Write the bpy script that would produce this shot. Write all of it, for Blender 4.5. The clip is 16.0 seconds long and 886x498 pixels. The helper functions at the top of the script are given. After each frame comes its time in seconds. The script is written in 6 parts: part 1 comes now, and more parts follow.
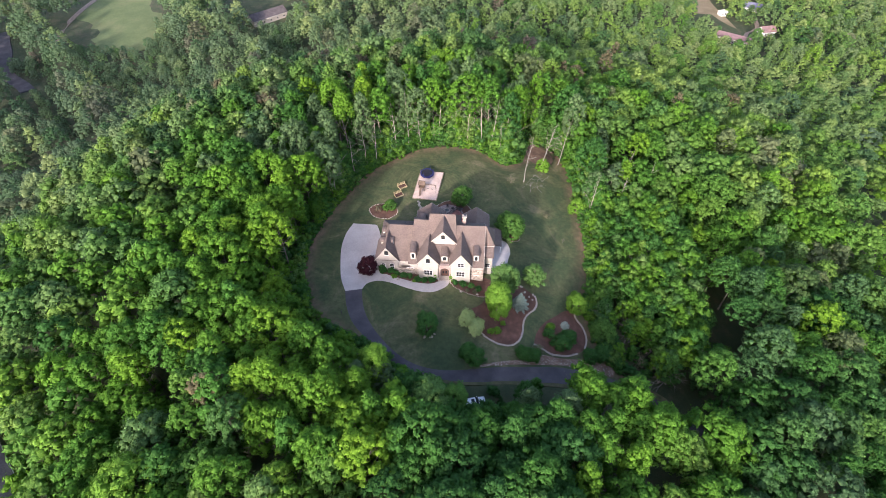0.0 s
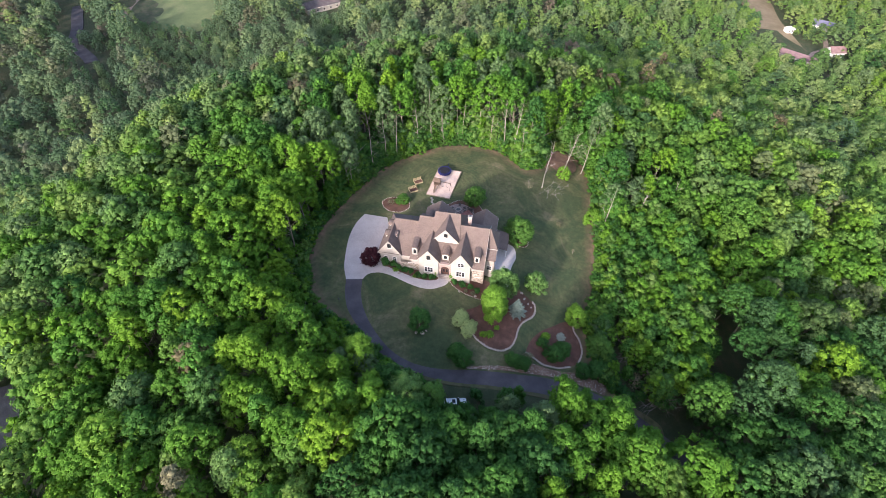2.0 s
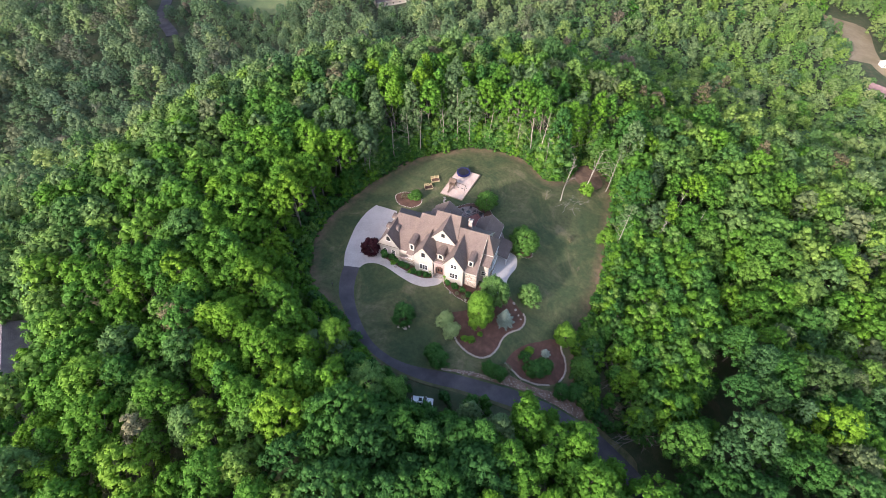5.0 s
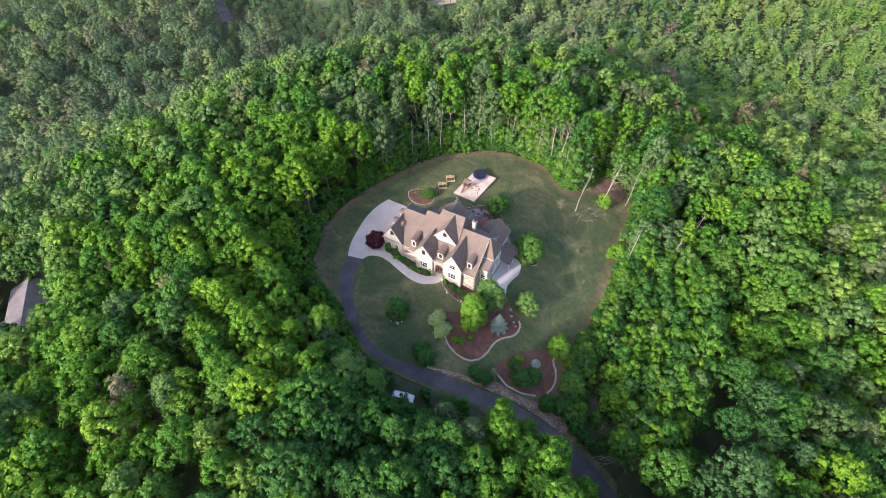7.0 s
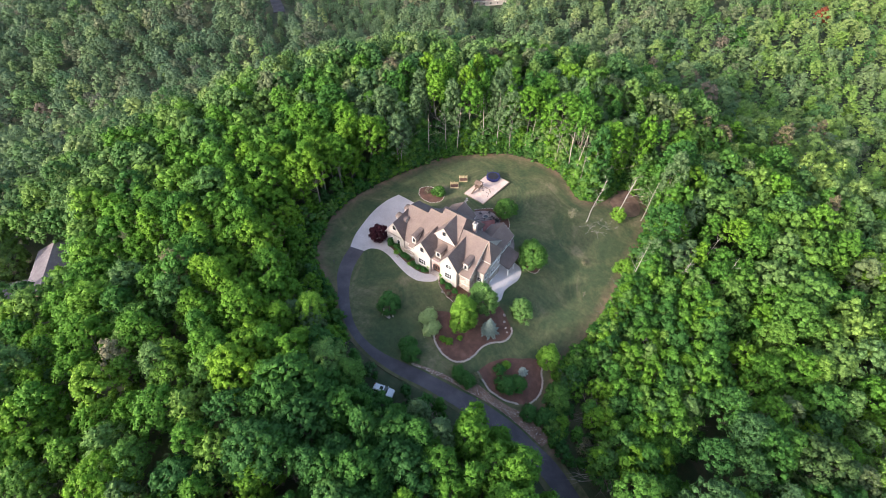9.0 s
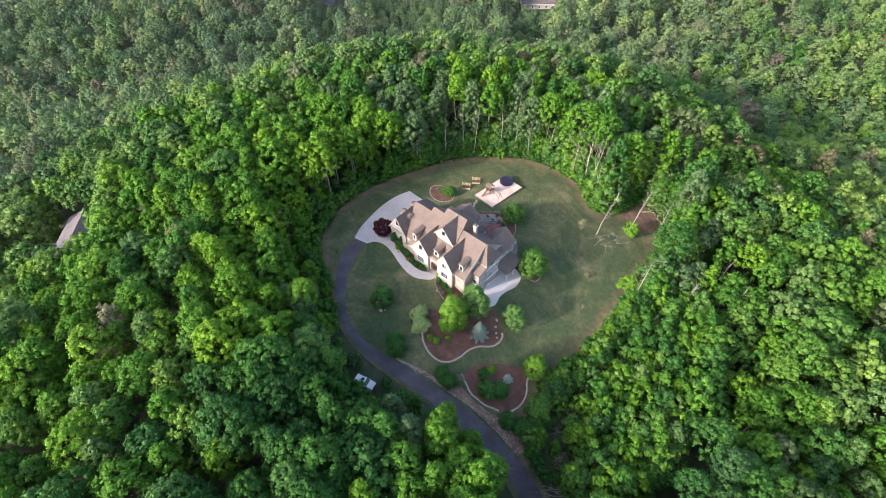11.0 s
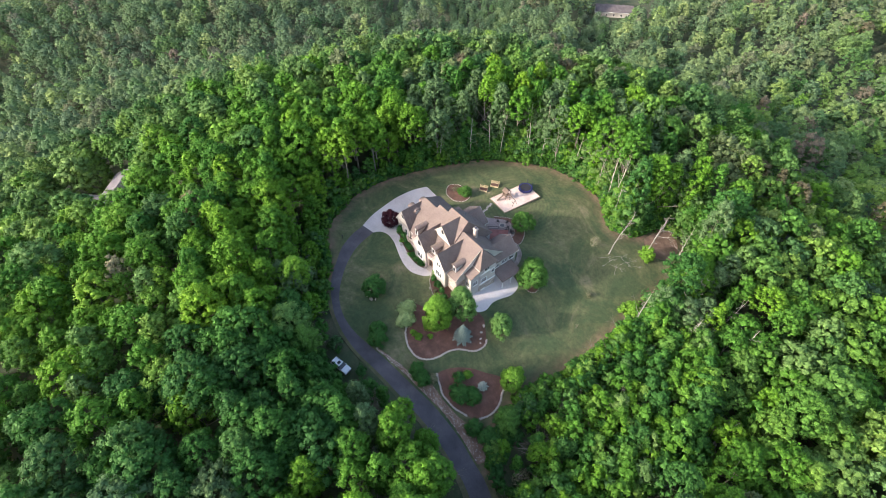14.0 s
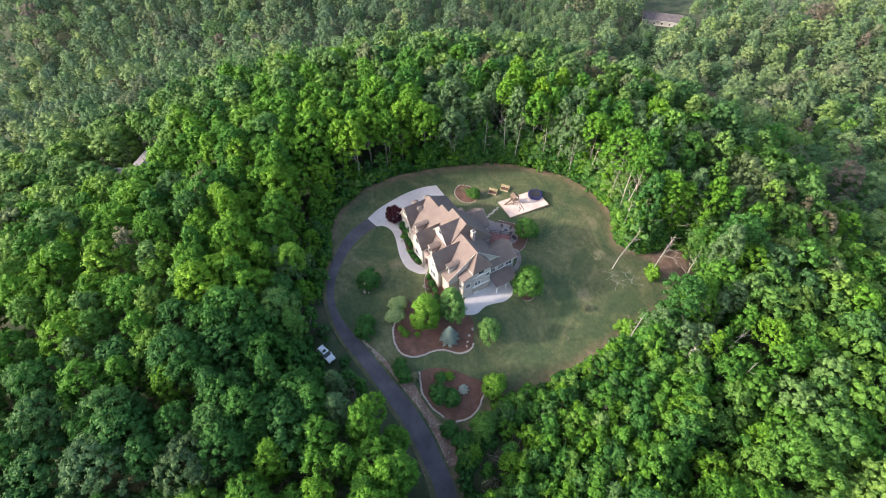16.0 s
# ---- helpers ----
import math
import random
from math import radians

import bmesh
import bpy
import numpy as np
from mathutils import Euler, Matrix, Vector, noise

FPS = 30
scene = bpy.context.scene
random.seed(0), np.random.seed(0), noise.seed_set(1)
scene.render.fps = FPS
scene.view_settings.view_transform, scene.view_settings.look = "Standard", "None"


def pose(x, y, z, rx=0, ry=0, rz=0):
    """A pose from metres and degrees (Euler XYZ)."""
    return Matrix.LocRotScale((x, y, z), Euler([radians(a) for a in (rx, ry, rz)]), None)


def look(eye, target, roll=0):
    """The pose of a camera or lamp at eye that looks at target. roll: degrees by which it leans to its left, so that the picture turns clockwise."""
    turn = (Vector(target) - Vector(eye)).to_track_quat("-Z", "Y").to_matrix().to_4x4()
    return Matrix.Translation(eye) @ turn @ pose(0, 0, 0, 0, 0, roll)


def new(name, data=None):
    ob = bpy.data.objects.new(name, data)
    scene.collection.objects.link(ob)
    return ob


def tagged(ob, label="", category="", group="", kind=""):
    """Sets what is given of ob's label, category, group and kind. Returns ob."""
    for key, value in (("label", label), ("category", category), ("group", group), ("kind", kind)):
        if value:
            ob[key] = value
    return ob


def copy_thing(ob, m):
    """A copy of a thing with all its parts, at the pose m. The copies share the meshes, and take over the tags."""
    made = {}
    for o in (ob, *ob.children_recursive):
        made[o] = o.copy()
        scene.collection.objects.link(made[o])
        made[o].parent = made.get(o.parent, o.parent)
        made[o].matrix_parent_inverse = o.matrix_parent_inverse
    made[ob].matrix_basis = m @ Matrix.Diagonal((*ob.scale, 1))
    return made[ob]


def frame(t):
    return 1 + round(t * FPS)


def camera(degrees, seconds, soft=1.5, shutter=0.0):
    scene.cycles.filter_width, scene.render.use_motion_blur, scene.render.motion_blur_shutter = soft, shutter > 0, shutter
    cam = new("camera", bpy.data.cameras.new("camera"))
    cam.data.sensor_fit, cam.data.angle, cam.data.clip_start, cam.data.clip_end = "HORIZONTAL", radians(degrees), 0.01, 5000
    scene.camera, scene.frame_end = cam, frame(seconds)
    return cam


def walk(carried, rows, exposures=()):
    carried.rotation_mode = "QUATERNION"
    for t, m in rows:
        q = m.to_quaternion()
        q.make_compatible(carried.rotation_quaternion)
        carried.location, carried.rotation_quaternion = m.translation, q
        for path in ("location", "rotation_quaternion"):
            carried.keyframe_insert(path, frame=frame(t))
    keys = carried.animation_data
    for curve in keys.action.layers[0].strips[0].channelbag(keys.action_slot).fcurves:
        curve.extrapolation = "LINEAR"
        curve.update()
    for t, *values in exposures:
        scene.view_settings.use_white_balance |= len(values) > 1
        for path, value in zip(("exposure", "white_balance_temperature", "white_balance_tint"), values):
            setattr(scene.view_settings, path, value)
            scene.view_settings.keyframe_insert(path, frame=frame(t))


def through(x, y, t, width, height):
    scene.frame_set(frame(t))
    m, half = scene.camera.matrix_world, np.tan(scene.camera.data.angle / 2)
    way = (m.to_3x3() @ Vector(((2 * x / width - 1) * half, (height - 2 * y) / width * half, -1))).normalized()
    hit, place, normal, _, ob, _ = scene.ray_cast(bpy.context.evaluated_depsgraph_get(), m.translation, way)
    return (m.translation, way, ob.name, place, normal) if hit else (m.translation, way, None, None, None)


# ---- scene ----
from mathutils.geometry import delaunay_2d_cdt

# ---- camera: seconds, place, turn in degrees ----
EXPO = 1.56
cam = camera(81.0, 16.0, soft=0.8)
PATH = [
    (0.0, -0.060, 0.013, 101.374, 42.057, 0.209, -0.021),
    (0.5, 2.395, 0.086, 101.478, 41.958, 0.115, 1.760),
    (1.0, 4.886, 0.121, 101.490, 41.907, 0.090, 3.587),
    (1.5, 7.344, 0.326, 101.504, 41.854, 0.046, 5.451),
    (2.0, 9.905, 0.628, 101.524, 41.840, 0.021, 7.306),
    (2.5, 12.368, 0.936, 101.528, 41.826, -0.032, 8.964),
    (3.0, 14.994, 1.258, 101.548, 41.864, -0.013, 10.582),
    (3.5, 17.503, 1.759, 101.634, 41.858, -0.017, 12.369),
    (4.0, 20.014, 2.340, 101.690, 41.852, -0.038, 14.063),
    (6.5, 32.352, 6.004, 101.551, 41.941, -0.124, 22.535),
    (7.0, 34.753, 6.985, 101.475, 41.953, -0.101, 24.461),
    (7.5, 37.105, 8.028, 101.378, 41.964, -0.109, 26.174),
    (8.0, 39.485, 9.124, 101.287, 41.996, -0.090, 27.825),
    (8.5, 41.796, 10.338, 101.223, 42.000, -0.105, 29.594),
    (9.0, 44.099, 11.618, 101.179, 42.019, -0.068, 31.259),
    (11.5, 55.277, 19.219, 101.162, 42.046, 0.063, 40.014),
    (12.0, 57.291, 20.951, 101.152, 42.035, 0.087, 41.806),
    (12.5, 59.244, 22.768, 101.156, 41.988, 0.124, 43.561),
    (13.0, 61.169, 24.691, 101.180, 41.945, 0.149, 45.298),
    (13.5, 62.979, 26.634, 101.219, 41.897, 0.147, 46.998),
    (14.0, 64.768, 28.635, 101.284, 41.846, 0.136, 48.635),
    (14.5, 66.447, 30.614, 101.363, 41.795, 0.110, 50.247),
    (15.0, 68.032, 32.716, 101.465, 41.754, 0.085, 51.942),
    (15.5, 69.480, 34.795, 101.547, 41.700, 0.045, 53.568),
    (16.0, 70.867, 37.018, 101.684, 41.596, 0.024, 55.258),
]
walk(cam, [(row[0], pose(*row[1:])) for row in PATH], exposures=[(0.0, EXPO - 0.2, 6350, 21), (16.0, EXPO + 0.14, 6550, 13)])

# ---- world and sun ----
SUN_ELEV, SUN_AZ = 22.5, 24.0          # degrees; the light travels towards +y, turned to +x by SUN_AZ
world = bpy.data.worlds.new("sky")
scene.world = world
world.use_nodes = True
wn = world.node_tree.nodes
sky = wn.new("ShaderNodeTexSky")
sky.sky_type = "NISHITA"
sky.sun_disc = False
sky.sun_elevation = radians(SUN_ELEV)
sky.sun_rotation = radians(180 + SUN_AZ)
sky.dust_density = 3.0
world.node_tree.links.new(sky.outputs[0], wn["Background"].inputs[0])
wn["Background"].inputs[1].default_value = 0.15
sun_data = bpy.data.lights.new("sun", "SUN")
sun_data.energy, sun_data.angle, sun_data.color = 2.2, radians(2.5), (1.0, 0.92, 0.82)
sun = new("sun", sun_data)
sun.matrix_world = look((0, 0, 60), (math.sin(radians(SUN_AZ)) * 10, math.cos(radians(SUN_AZ)) * 10, 60 - 10 * math.tan(radians(SUN_ELEV))))


# ---- materials ----
def nodes_of(name, rough=0.85, metal=0.0):
    m = bpy.data.materials.new(name)
    m.use_nodes = True
    t = m.node_tree
    b = t.nodes["Principled BSDF"]
    b.inputs["Roughness"].default_value = rough
    b.inputs["Metallic"].default_value = metal
    return m, t, b


def ramp(t, fac, stops):
    r = t.nodes.new("ShaderNodeValToRGB")
    e = r.color_ramp.elements
    while len(e) < len(stops):
        e.new(0.5)
    for el, (p, c) in zip(e, stops):
        el.position, el.color = p, (*c, 1)
    t.links.new(fac, r.inputs[0])
    return r.outputs[0]


def noise_tex(t, scale, detail=4.0, rough=0.6, coord="Object", stretch=None, distort=0.0):
    n = t.nodes.new("ShaderNodeTexNoise")
    n.inputs["Scale"].default_value, n.inputs["Detail"].default_value = scale, detail
    n.inputs["Roughness"].default_value, n.inputs["Distortion"].default_value = rough, distort
    c = t.nodes.new("ShaderNodeTexCoord")
    out = c.outputs[coord]
    if stretch:
        mp = t.nodes.new("ShaderNodeMapping")
        mp.inputs["Scale"].default_value = stretch
        t.links.new(out, mp.inputs[0])
        out = mp.outputs[0]
    t.links.new(out, n.inputs["Vector"])
    return n.outputs["Fac"]


def blend(t, a, b, fac, mode="MIX"):
    x = t.nodes.new("ShaderNodeMix")
    x.data_type, x.blend_type = "RGBA", mode
    for sock, v in ((x.inputs[6], a), (x.inputs[7], b), (x.inputs[0], fac)):
        if hasattr(v, "is_output"):
            t.links.new(v, sock)
        elif isinstance(v, tuple):
            sock.default_value = (*v, 1)
        else:
            sock.default_value = v
    return x.outputs[2]


def bump(t, b, height, strength=0.4, dist=0.03):
    n = t.nodes.new("ShaderNodeBump")
    n.inputs["Strength"].default_value, n.inputs["Distance"].default_value = strength, dist
    t.links.new(height, n.inputs["Height"])
    t.links.new(n.outputs[0], b.inputs["Normal"])


def surface(name, dark, mid, light, big=0.3, fine=6.0, rough=0.85, relief=0.4, dist=0.03, stretch=None, metal=0.0):
    """A surface with stains at one scale and grain at another."""
    m, t, b = nodes_of(name, rough, metal)
    broad = ramp(t, noise_tex(t, big, 5, 0.62, stretch=stretch), [(0.3, dark), (0.52, mid), (0.75, light)])
    grain = noise_tex(t, fine, 5, 0.7, stretch=stretch)
    col = blend(t, broad, ramp(t, grain, [(0.25, (0.35, 0.35, 0.35)), (0.75, (0.66, 0.66, 0.66))]), 0.55, "OVERLAY")
    t.links.new(col, b.inputs["Base Color"])
    bump(t, b, grain, relief, dist)
    return m


def leaf_material(name, stops, through=0.36, olive=None, vary=0.22):
    """Leaves: colour by tree (tint, or the object's chance), by leaf cluster, and by the olive share, which carries
    distance haze.
    """
    m, t, b = nodes_of(name, 0.6)
    at = t.nodes.new("ShaderNodeAttribute")
    at.attribute_name = "tint"
    info = t.nodes.new("ShaderNodeObjectInfo")
    add = t.nodes.new("ShaderNodeMath")
    add.operation = "ADD"
    t.links.new(at.outputs["Fac"], add.inputs[0])
    sc = t.nodes.new("ShaderNodeMath")
    sc.operation = "MULTIPLY"
    sc.inputs[1].default_value = vary
    t.links.new(info.outputs["Random"], sc.inputs[0])
    t.links.new(sc.outputs[0], add.inputs[1])
    geo = t.nodes.new("ShaderNodeNewGeometry")
    isl = ramp(t, geo.outputs["Random Per Island"], [(0.0, (0.34, 0.35, 0.34)), (1.0, (0.66, 0.65, 0.61))])
    base = ramp(t, add.outputs[0], stops)
    # olive foliage and distance haze are both mixed into the base colour
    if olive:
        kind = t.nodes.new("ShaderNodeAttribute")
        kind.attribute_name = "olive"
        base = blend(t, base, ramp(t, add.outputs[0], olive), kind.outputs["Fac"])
    # noise varies the tone and stands in for shade between leaves
    tuft = ramp(t, noise_tex(t, 2.8, 5, 0.8), [(0.34, (0.22, 0.23, 0.22)), (0.66, (0.77, 0.76, 0.70))])
    col = blend(t, blend(t, base, isl, 0.5, "OVERLAY"), tuft, 0.75, "OVERLAY")
    t.links.new(col, b.inputs["Base Color"])
    b.inputs["Specular IOR Level"].default_value = 0.12
    tr = t.nodes.new("ShaderNodeBsdfTranslucent")
    t.links.new(col, tr.inputs[0])
    mx = t.nodes.new("ShaderNodeMixShader")
    mx.inputs[0].default_value = through
    t.links.new(b.outputs[0], mx.inputs[1])
    t.links.new(tr.outputs[0], mx.inputs[2])
    t.links.new(mx.outputs[0], t.nodes["Material Output"].inputs[0])
    return m


GREEN = [(0.0, (0.135, 0.189, 0.086)), (0.1, (0.145, 0.132, 0.07)), (0.16, (0.039, 0.123, 0.036)), (0.4, (0.064, 0.186, 0.033)),
         (0.66, (0.104, 0.248, 0.028)), (0.86, (0.161, 0.312, 0.03)), (1.0, (0.199, 0.264, 0.086))]
# paler, greyer leaf tones: olive foliage with distance haze painted in
OLIVE_HAZE = [(0.0, (0.182, 0.211, 0.127)), (0.1, (0.192, 0.157, 0.132)), (0.16, (0.109, 0.178, 0.106)), (0.4, (0.165, 0.243, 0.121)),
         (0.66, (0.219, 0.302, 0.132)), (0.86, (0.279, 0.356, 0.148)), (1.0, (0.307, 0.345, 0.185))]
M_LEAF = leaf_material("foliage", GREEN, olive=OLIVE_HAZE, vary=0.0)
M_TREE = leaf_material("edge_foliage", GREEN)
M_BARK = surface("bark", (0.10, 0.085, 0.07), (0.20, 0.175, 0.15), (0.36, 0.33, 0.29), 0.8, 9.0, 0.9, 0.6, 0.05, (1, 1, 0.3))
M_BARE = surface("bare_wood", (0.20, 0.18, 0.155), (0.32, 0.29, 0.255), (0.48, 0.445, 0.40), 0.8, 9.0, 0.9, 0.5, 0.03, (1, 1, 0.3))


# ---- the lie of the land ----
def soft(x, w):
    return w * math.log1p(math.exp(max(-40.0, min(40.0, x / w)))) if x / w < 40 else x


def sig(x):
    return 1 / (1 + math.exp(-max(-40.0, min(40.0, x))))


def land(x, y):
    """Height of the ground: a knoll that falls away on all sides to a valley floor."""
    z = -0.2 * soft(x - 6, 4) - 0.11 * soft(70 - y, 4) - 0.14 * soft(x - 18, 4) * sig((95 - y) / 10)
    z += -0.16 * soft(y - 134, 12) - 0.22 * soft(y - 200, 12) - 0.26 * soft(-72 - x, 8) - 0.18 * soft(y - x - 215, 15)
    z += 0.4 * sig((x + 20) / 2) * sig((9 - x) / 2) * sig((y - 77) / 1.2) * sig((100 - y) / 2)
    valley = -42 - 0.1 * soft(x - 20, 20)
    z = valley + soft(z - valley, 8)
    far = max(0.0, math.hypot(x, y - 90) - 70)
    return z + 1.5 * min(1.0, far / 60) * noise.noise((x * 0.02, y * 0.02, 3.0))


def inside(poly, x, y):
    hit, j = False, len(poly) - 1
    for i in range(len(poly)):
        (x0, y0), (x1, y1) = poly[i], poly[j]
        if (y0 > y) != (y1 > y) and x < (x1 - x0) * (y - y0) / (y1 - y0) + x0:
            hit = not hit
        j = i
    return hit


def smooth_line(pts, step=0.8, closed=False):
    """A rounded line through the corner points of the plan."""
    n, out = len(pts), []
    for i in range(n if closed else n - 1):
        p = [Vector(pts[(i + k) % n] if closed else pts[min(max(i + k, 0), n - 1)]) for k in (-1, 0, 1, 2)]
        m = max(1, round((p[2] - p[1]).length / step))
        for j in range(m):
            u = j / m
            q = 0.5 * (2 * p[1] + (p[2] - p[0]) * u + (2 * p[0] - 5 * p[1] + 4 * p[2] - p[3]) * u * u + (3 * p[1] - p[0] - 3 * p[2] + p[3]) * u ** 3)
            out.append((q.x, q.y))
    if not closed:
        out.append(tuple(pts[-1]))
    return out


def mesh_object(name, verts, faces, material=None, parent=None, smooth=False):
    me = bpy.data.meshes.new(name)
    me.from_pydata([tuple(v) for v in verts], [], faces)
    if smooth:
        me.polygons.foreach_set("use_smooth", [True] * len(me.polygons))
    for m in (material if isinstance(material, (list, tuple)) else [material]):
        if m:
            me.materials.append(m)
    ob = new(name, me)
    if parent:
        ob.parent = parent
    return ob


def sheet(name, outline, lift, material, step=1.5, label="", drop=0.35, rim=0.0):
    """A sheet laid over the land inside an outline, with an edge that goes down into the ground."""
    co = [Vector(p) for p in outline]
    n = len(co)
    xs, ys = [p.x for p in co], [p.y for p in co]
    x = min(xs) + step / 2
    while x < max(xs):
        y = min(ys) + step / 2
        while y < max(ys):
            if inside(outline, x, y):
                co.append(Vector((x + 0.1 * step * math.sin(7 * y), y + 0.1 * step * math.sin(5 * x))))
            y += step
        x += step
    vs, _, fs, *_ = delaunay_2d_cdt(co, [(i, (i + 1) % n) for i in range(n)], [list(range(n))], 1, 1e-4)
    verts = [(v.x, v.y, land(v.x, v.y) + lift) for v in vs]
    faces = [tuple(f) for f in fs]
    if drop:
        k = len(verts)
        ring = [(x, y, land(x, y) - drop) for x, y in outline]
        top = [(x, y, land(x, y) + lift) for x, y in outline]
        verts += top + ring
        faces += [(k + i, k + n + i, k + n + (i + 1) % n, k + (i + 1) % n) for i in range(n)]
    ob = mesh_object(name, verts, faces, material, smooth=False)
    if rim:
        at = ob.data.attributes.new("rim", "FLOAT", "POINT")
        for i, v in enumerate(verts):
            d = min(math.hypot(v[0] - p[0], v[1] - p[1]) for p in outline)
            at.data[i].value = max(0.0, 1 - d / rim) * (0.3 if v[1] < 60 else 1.0)
    return tagged(ob, label, kind="structure")


# ---- plan of the clearing ----
LAWN = smooth_line([(-30.0, 69.8), (-35.0, 80.2), (-36.0, 88.6), (-34.2, 98.2), (-29.4, 111.0), (-23.4, 122.8), (-14.8, 131.2), (-6.8, 136.4), (2.2, 138.1), (11.1, 137.1),
                    (16.1, 132.8), (19.4, 130.7), (25.6, 135.3), (28.7, 145.9), (36.7, 143.9), (39.8, 135.4), (40.5, 120.1), (40.0, 104.2), (39.4, 94.2), (38.4, 86.4),
                    (36.1, 76.5), (37.5, 68.0), (41.0, 62.0), (46.0, 59.5), (54.0, 56.0), (52.0, 49.6), (41.8, 53.7), (36.0, 54.9), (30.6, 55.5), (21.5, 55.0), (12.5, 54.3), (4.7, 53.6), (-3.0, 54.4), (-11.4, 57.3), (-19.0, 63.2), (-25.0, 66.6)], 1.5, True)
ROAD_OUT = [(-24.4, 77.7), (-23.8, 74.2), (-22.8, 71.1), (-21.4, 68.4), (-18.8, 65.3), (-15.3, 61.4), (-10.6, 58.2), (-6.1, 56.1), (-2.5, 55.1), (0.2, 54.6), (4.2, 54.3), (8.3, 54.5), (12.1, 55.0), (16.4, 55.4), (21.6, 55.8), (25.8, 56.2), (30.3, 56.3), (36.4, 55.8), (42.3, 54.8), (52.4, 50.8), (64.4, 44.8)]
ROAD_IN = [(-20.3, 78.2), (-19.8, 74.4), (-18.6, 70.7), (-16.4, 66.9), (-13.9, 63.8), (-11.4, 61.3), (-8.6, 59.2), (-4.9, 57.6), (-1.1, 56.9), (2.7, 56.9), (6.7, 57.4), (10.6, 58.0), (14.5, 58.5), (18.5, 59.0), (21.8, 59.5), (25.3, 60.0), (28.9, 60.2), (33.6, 60.2), (38.0, 59.6), (44.5, 58.6), (54.0, 54.5), (66.0, 48.0)]
DRIVE = [(-24.4, 77.7), (-25.9, 81.6), (-26.7, 86.3), (-27.2, 91.9), (-26.6, 97.2), (-25.1, 101.1), (-18.5, 100.4), (-17.0, 95.0), (-16.6, 84.0), (-14.5, 82.6), (-12.8, 81.9), (-9.4, 80.7), (-6.0, 79.8), (-3.3, 79.7), (-1.7, 80.3), (-0.9, 81.2), (-0.9, 82.2),
         (1.1, 82.1), (1.2, 80.9), (0.7, 79.2), (-1.4, 77.8), (-3.3, 77.2), (-6.1, 77.4), (-9.6, 78.5), (-12.5, 79.7), (-14.8, 80.4), (-17.1, 80.6), (-19.3, 79.8), (-20.3, 78.2)]
PAD = [(15.9, 96.4), (17.3, 94.9), (17.6, 92.2), (16.8, 89.7), (16.3, 87.1), (16.8, 84.8), (16.4, 83.3), (15.4, 81.8), (13.9, 82.4), (11.8, 85.0), (11.4, 90.0), (11.4, 96.2)]


def forest_floor():
    m, t, b = nodes_of("forest_floor", 0.95)
    a = ramp(t, noise_tex(t, 0.25, 6, 0.7), [(0.3, (0.034, 0.058, 0.024)), (0.5, (0.055, 0.074, 0.033)), (0.7, (0.105, 0.092, 0.056))])
    g = noise_tex(t, 3.5, 6, 0.75)
    t.links.new(blend(t, a, ramp(t, g, [(0.3, (0.3, 0.3, 0.3)), (0.7, (0.7, 0.7, 0.7))]), 0.7, "OVERLAY"), b.inputs["Base Color"])
    bump(t, b, g, 0.8, 0.15)
    return m


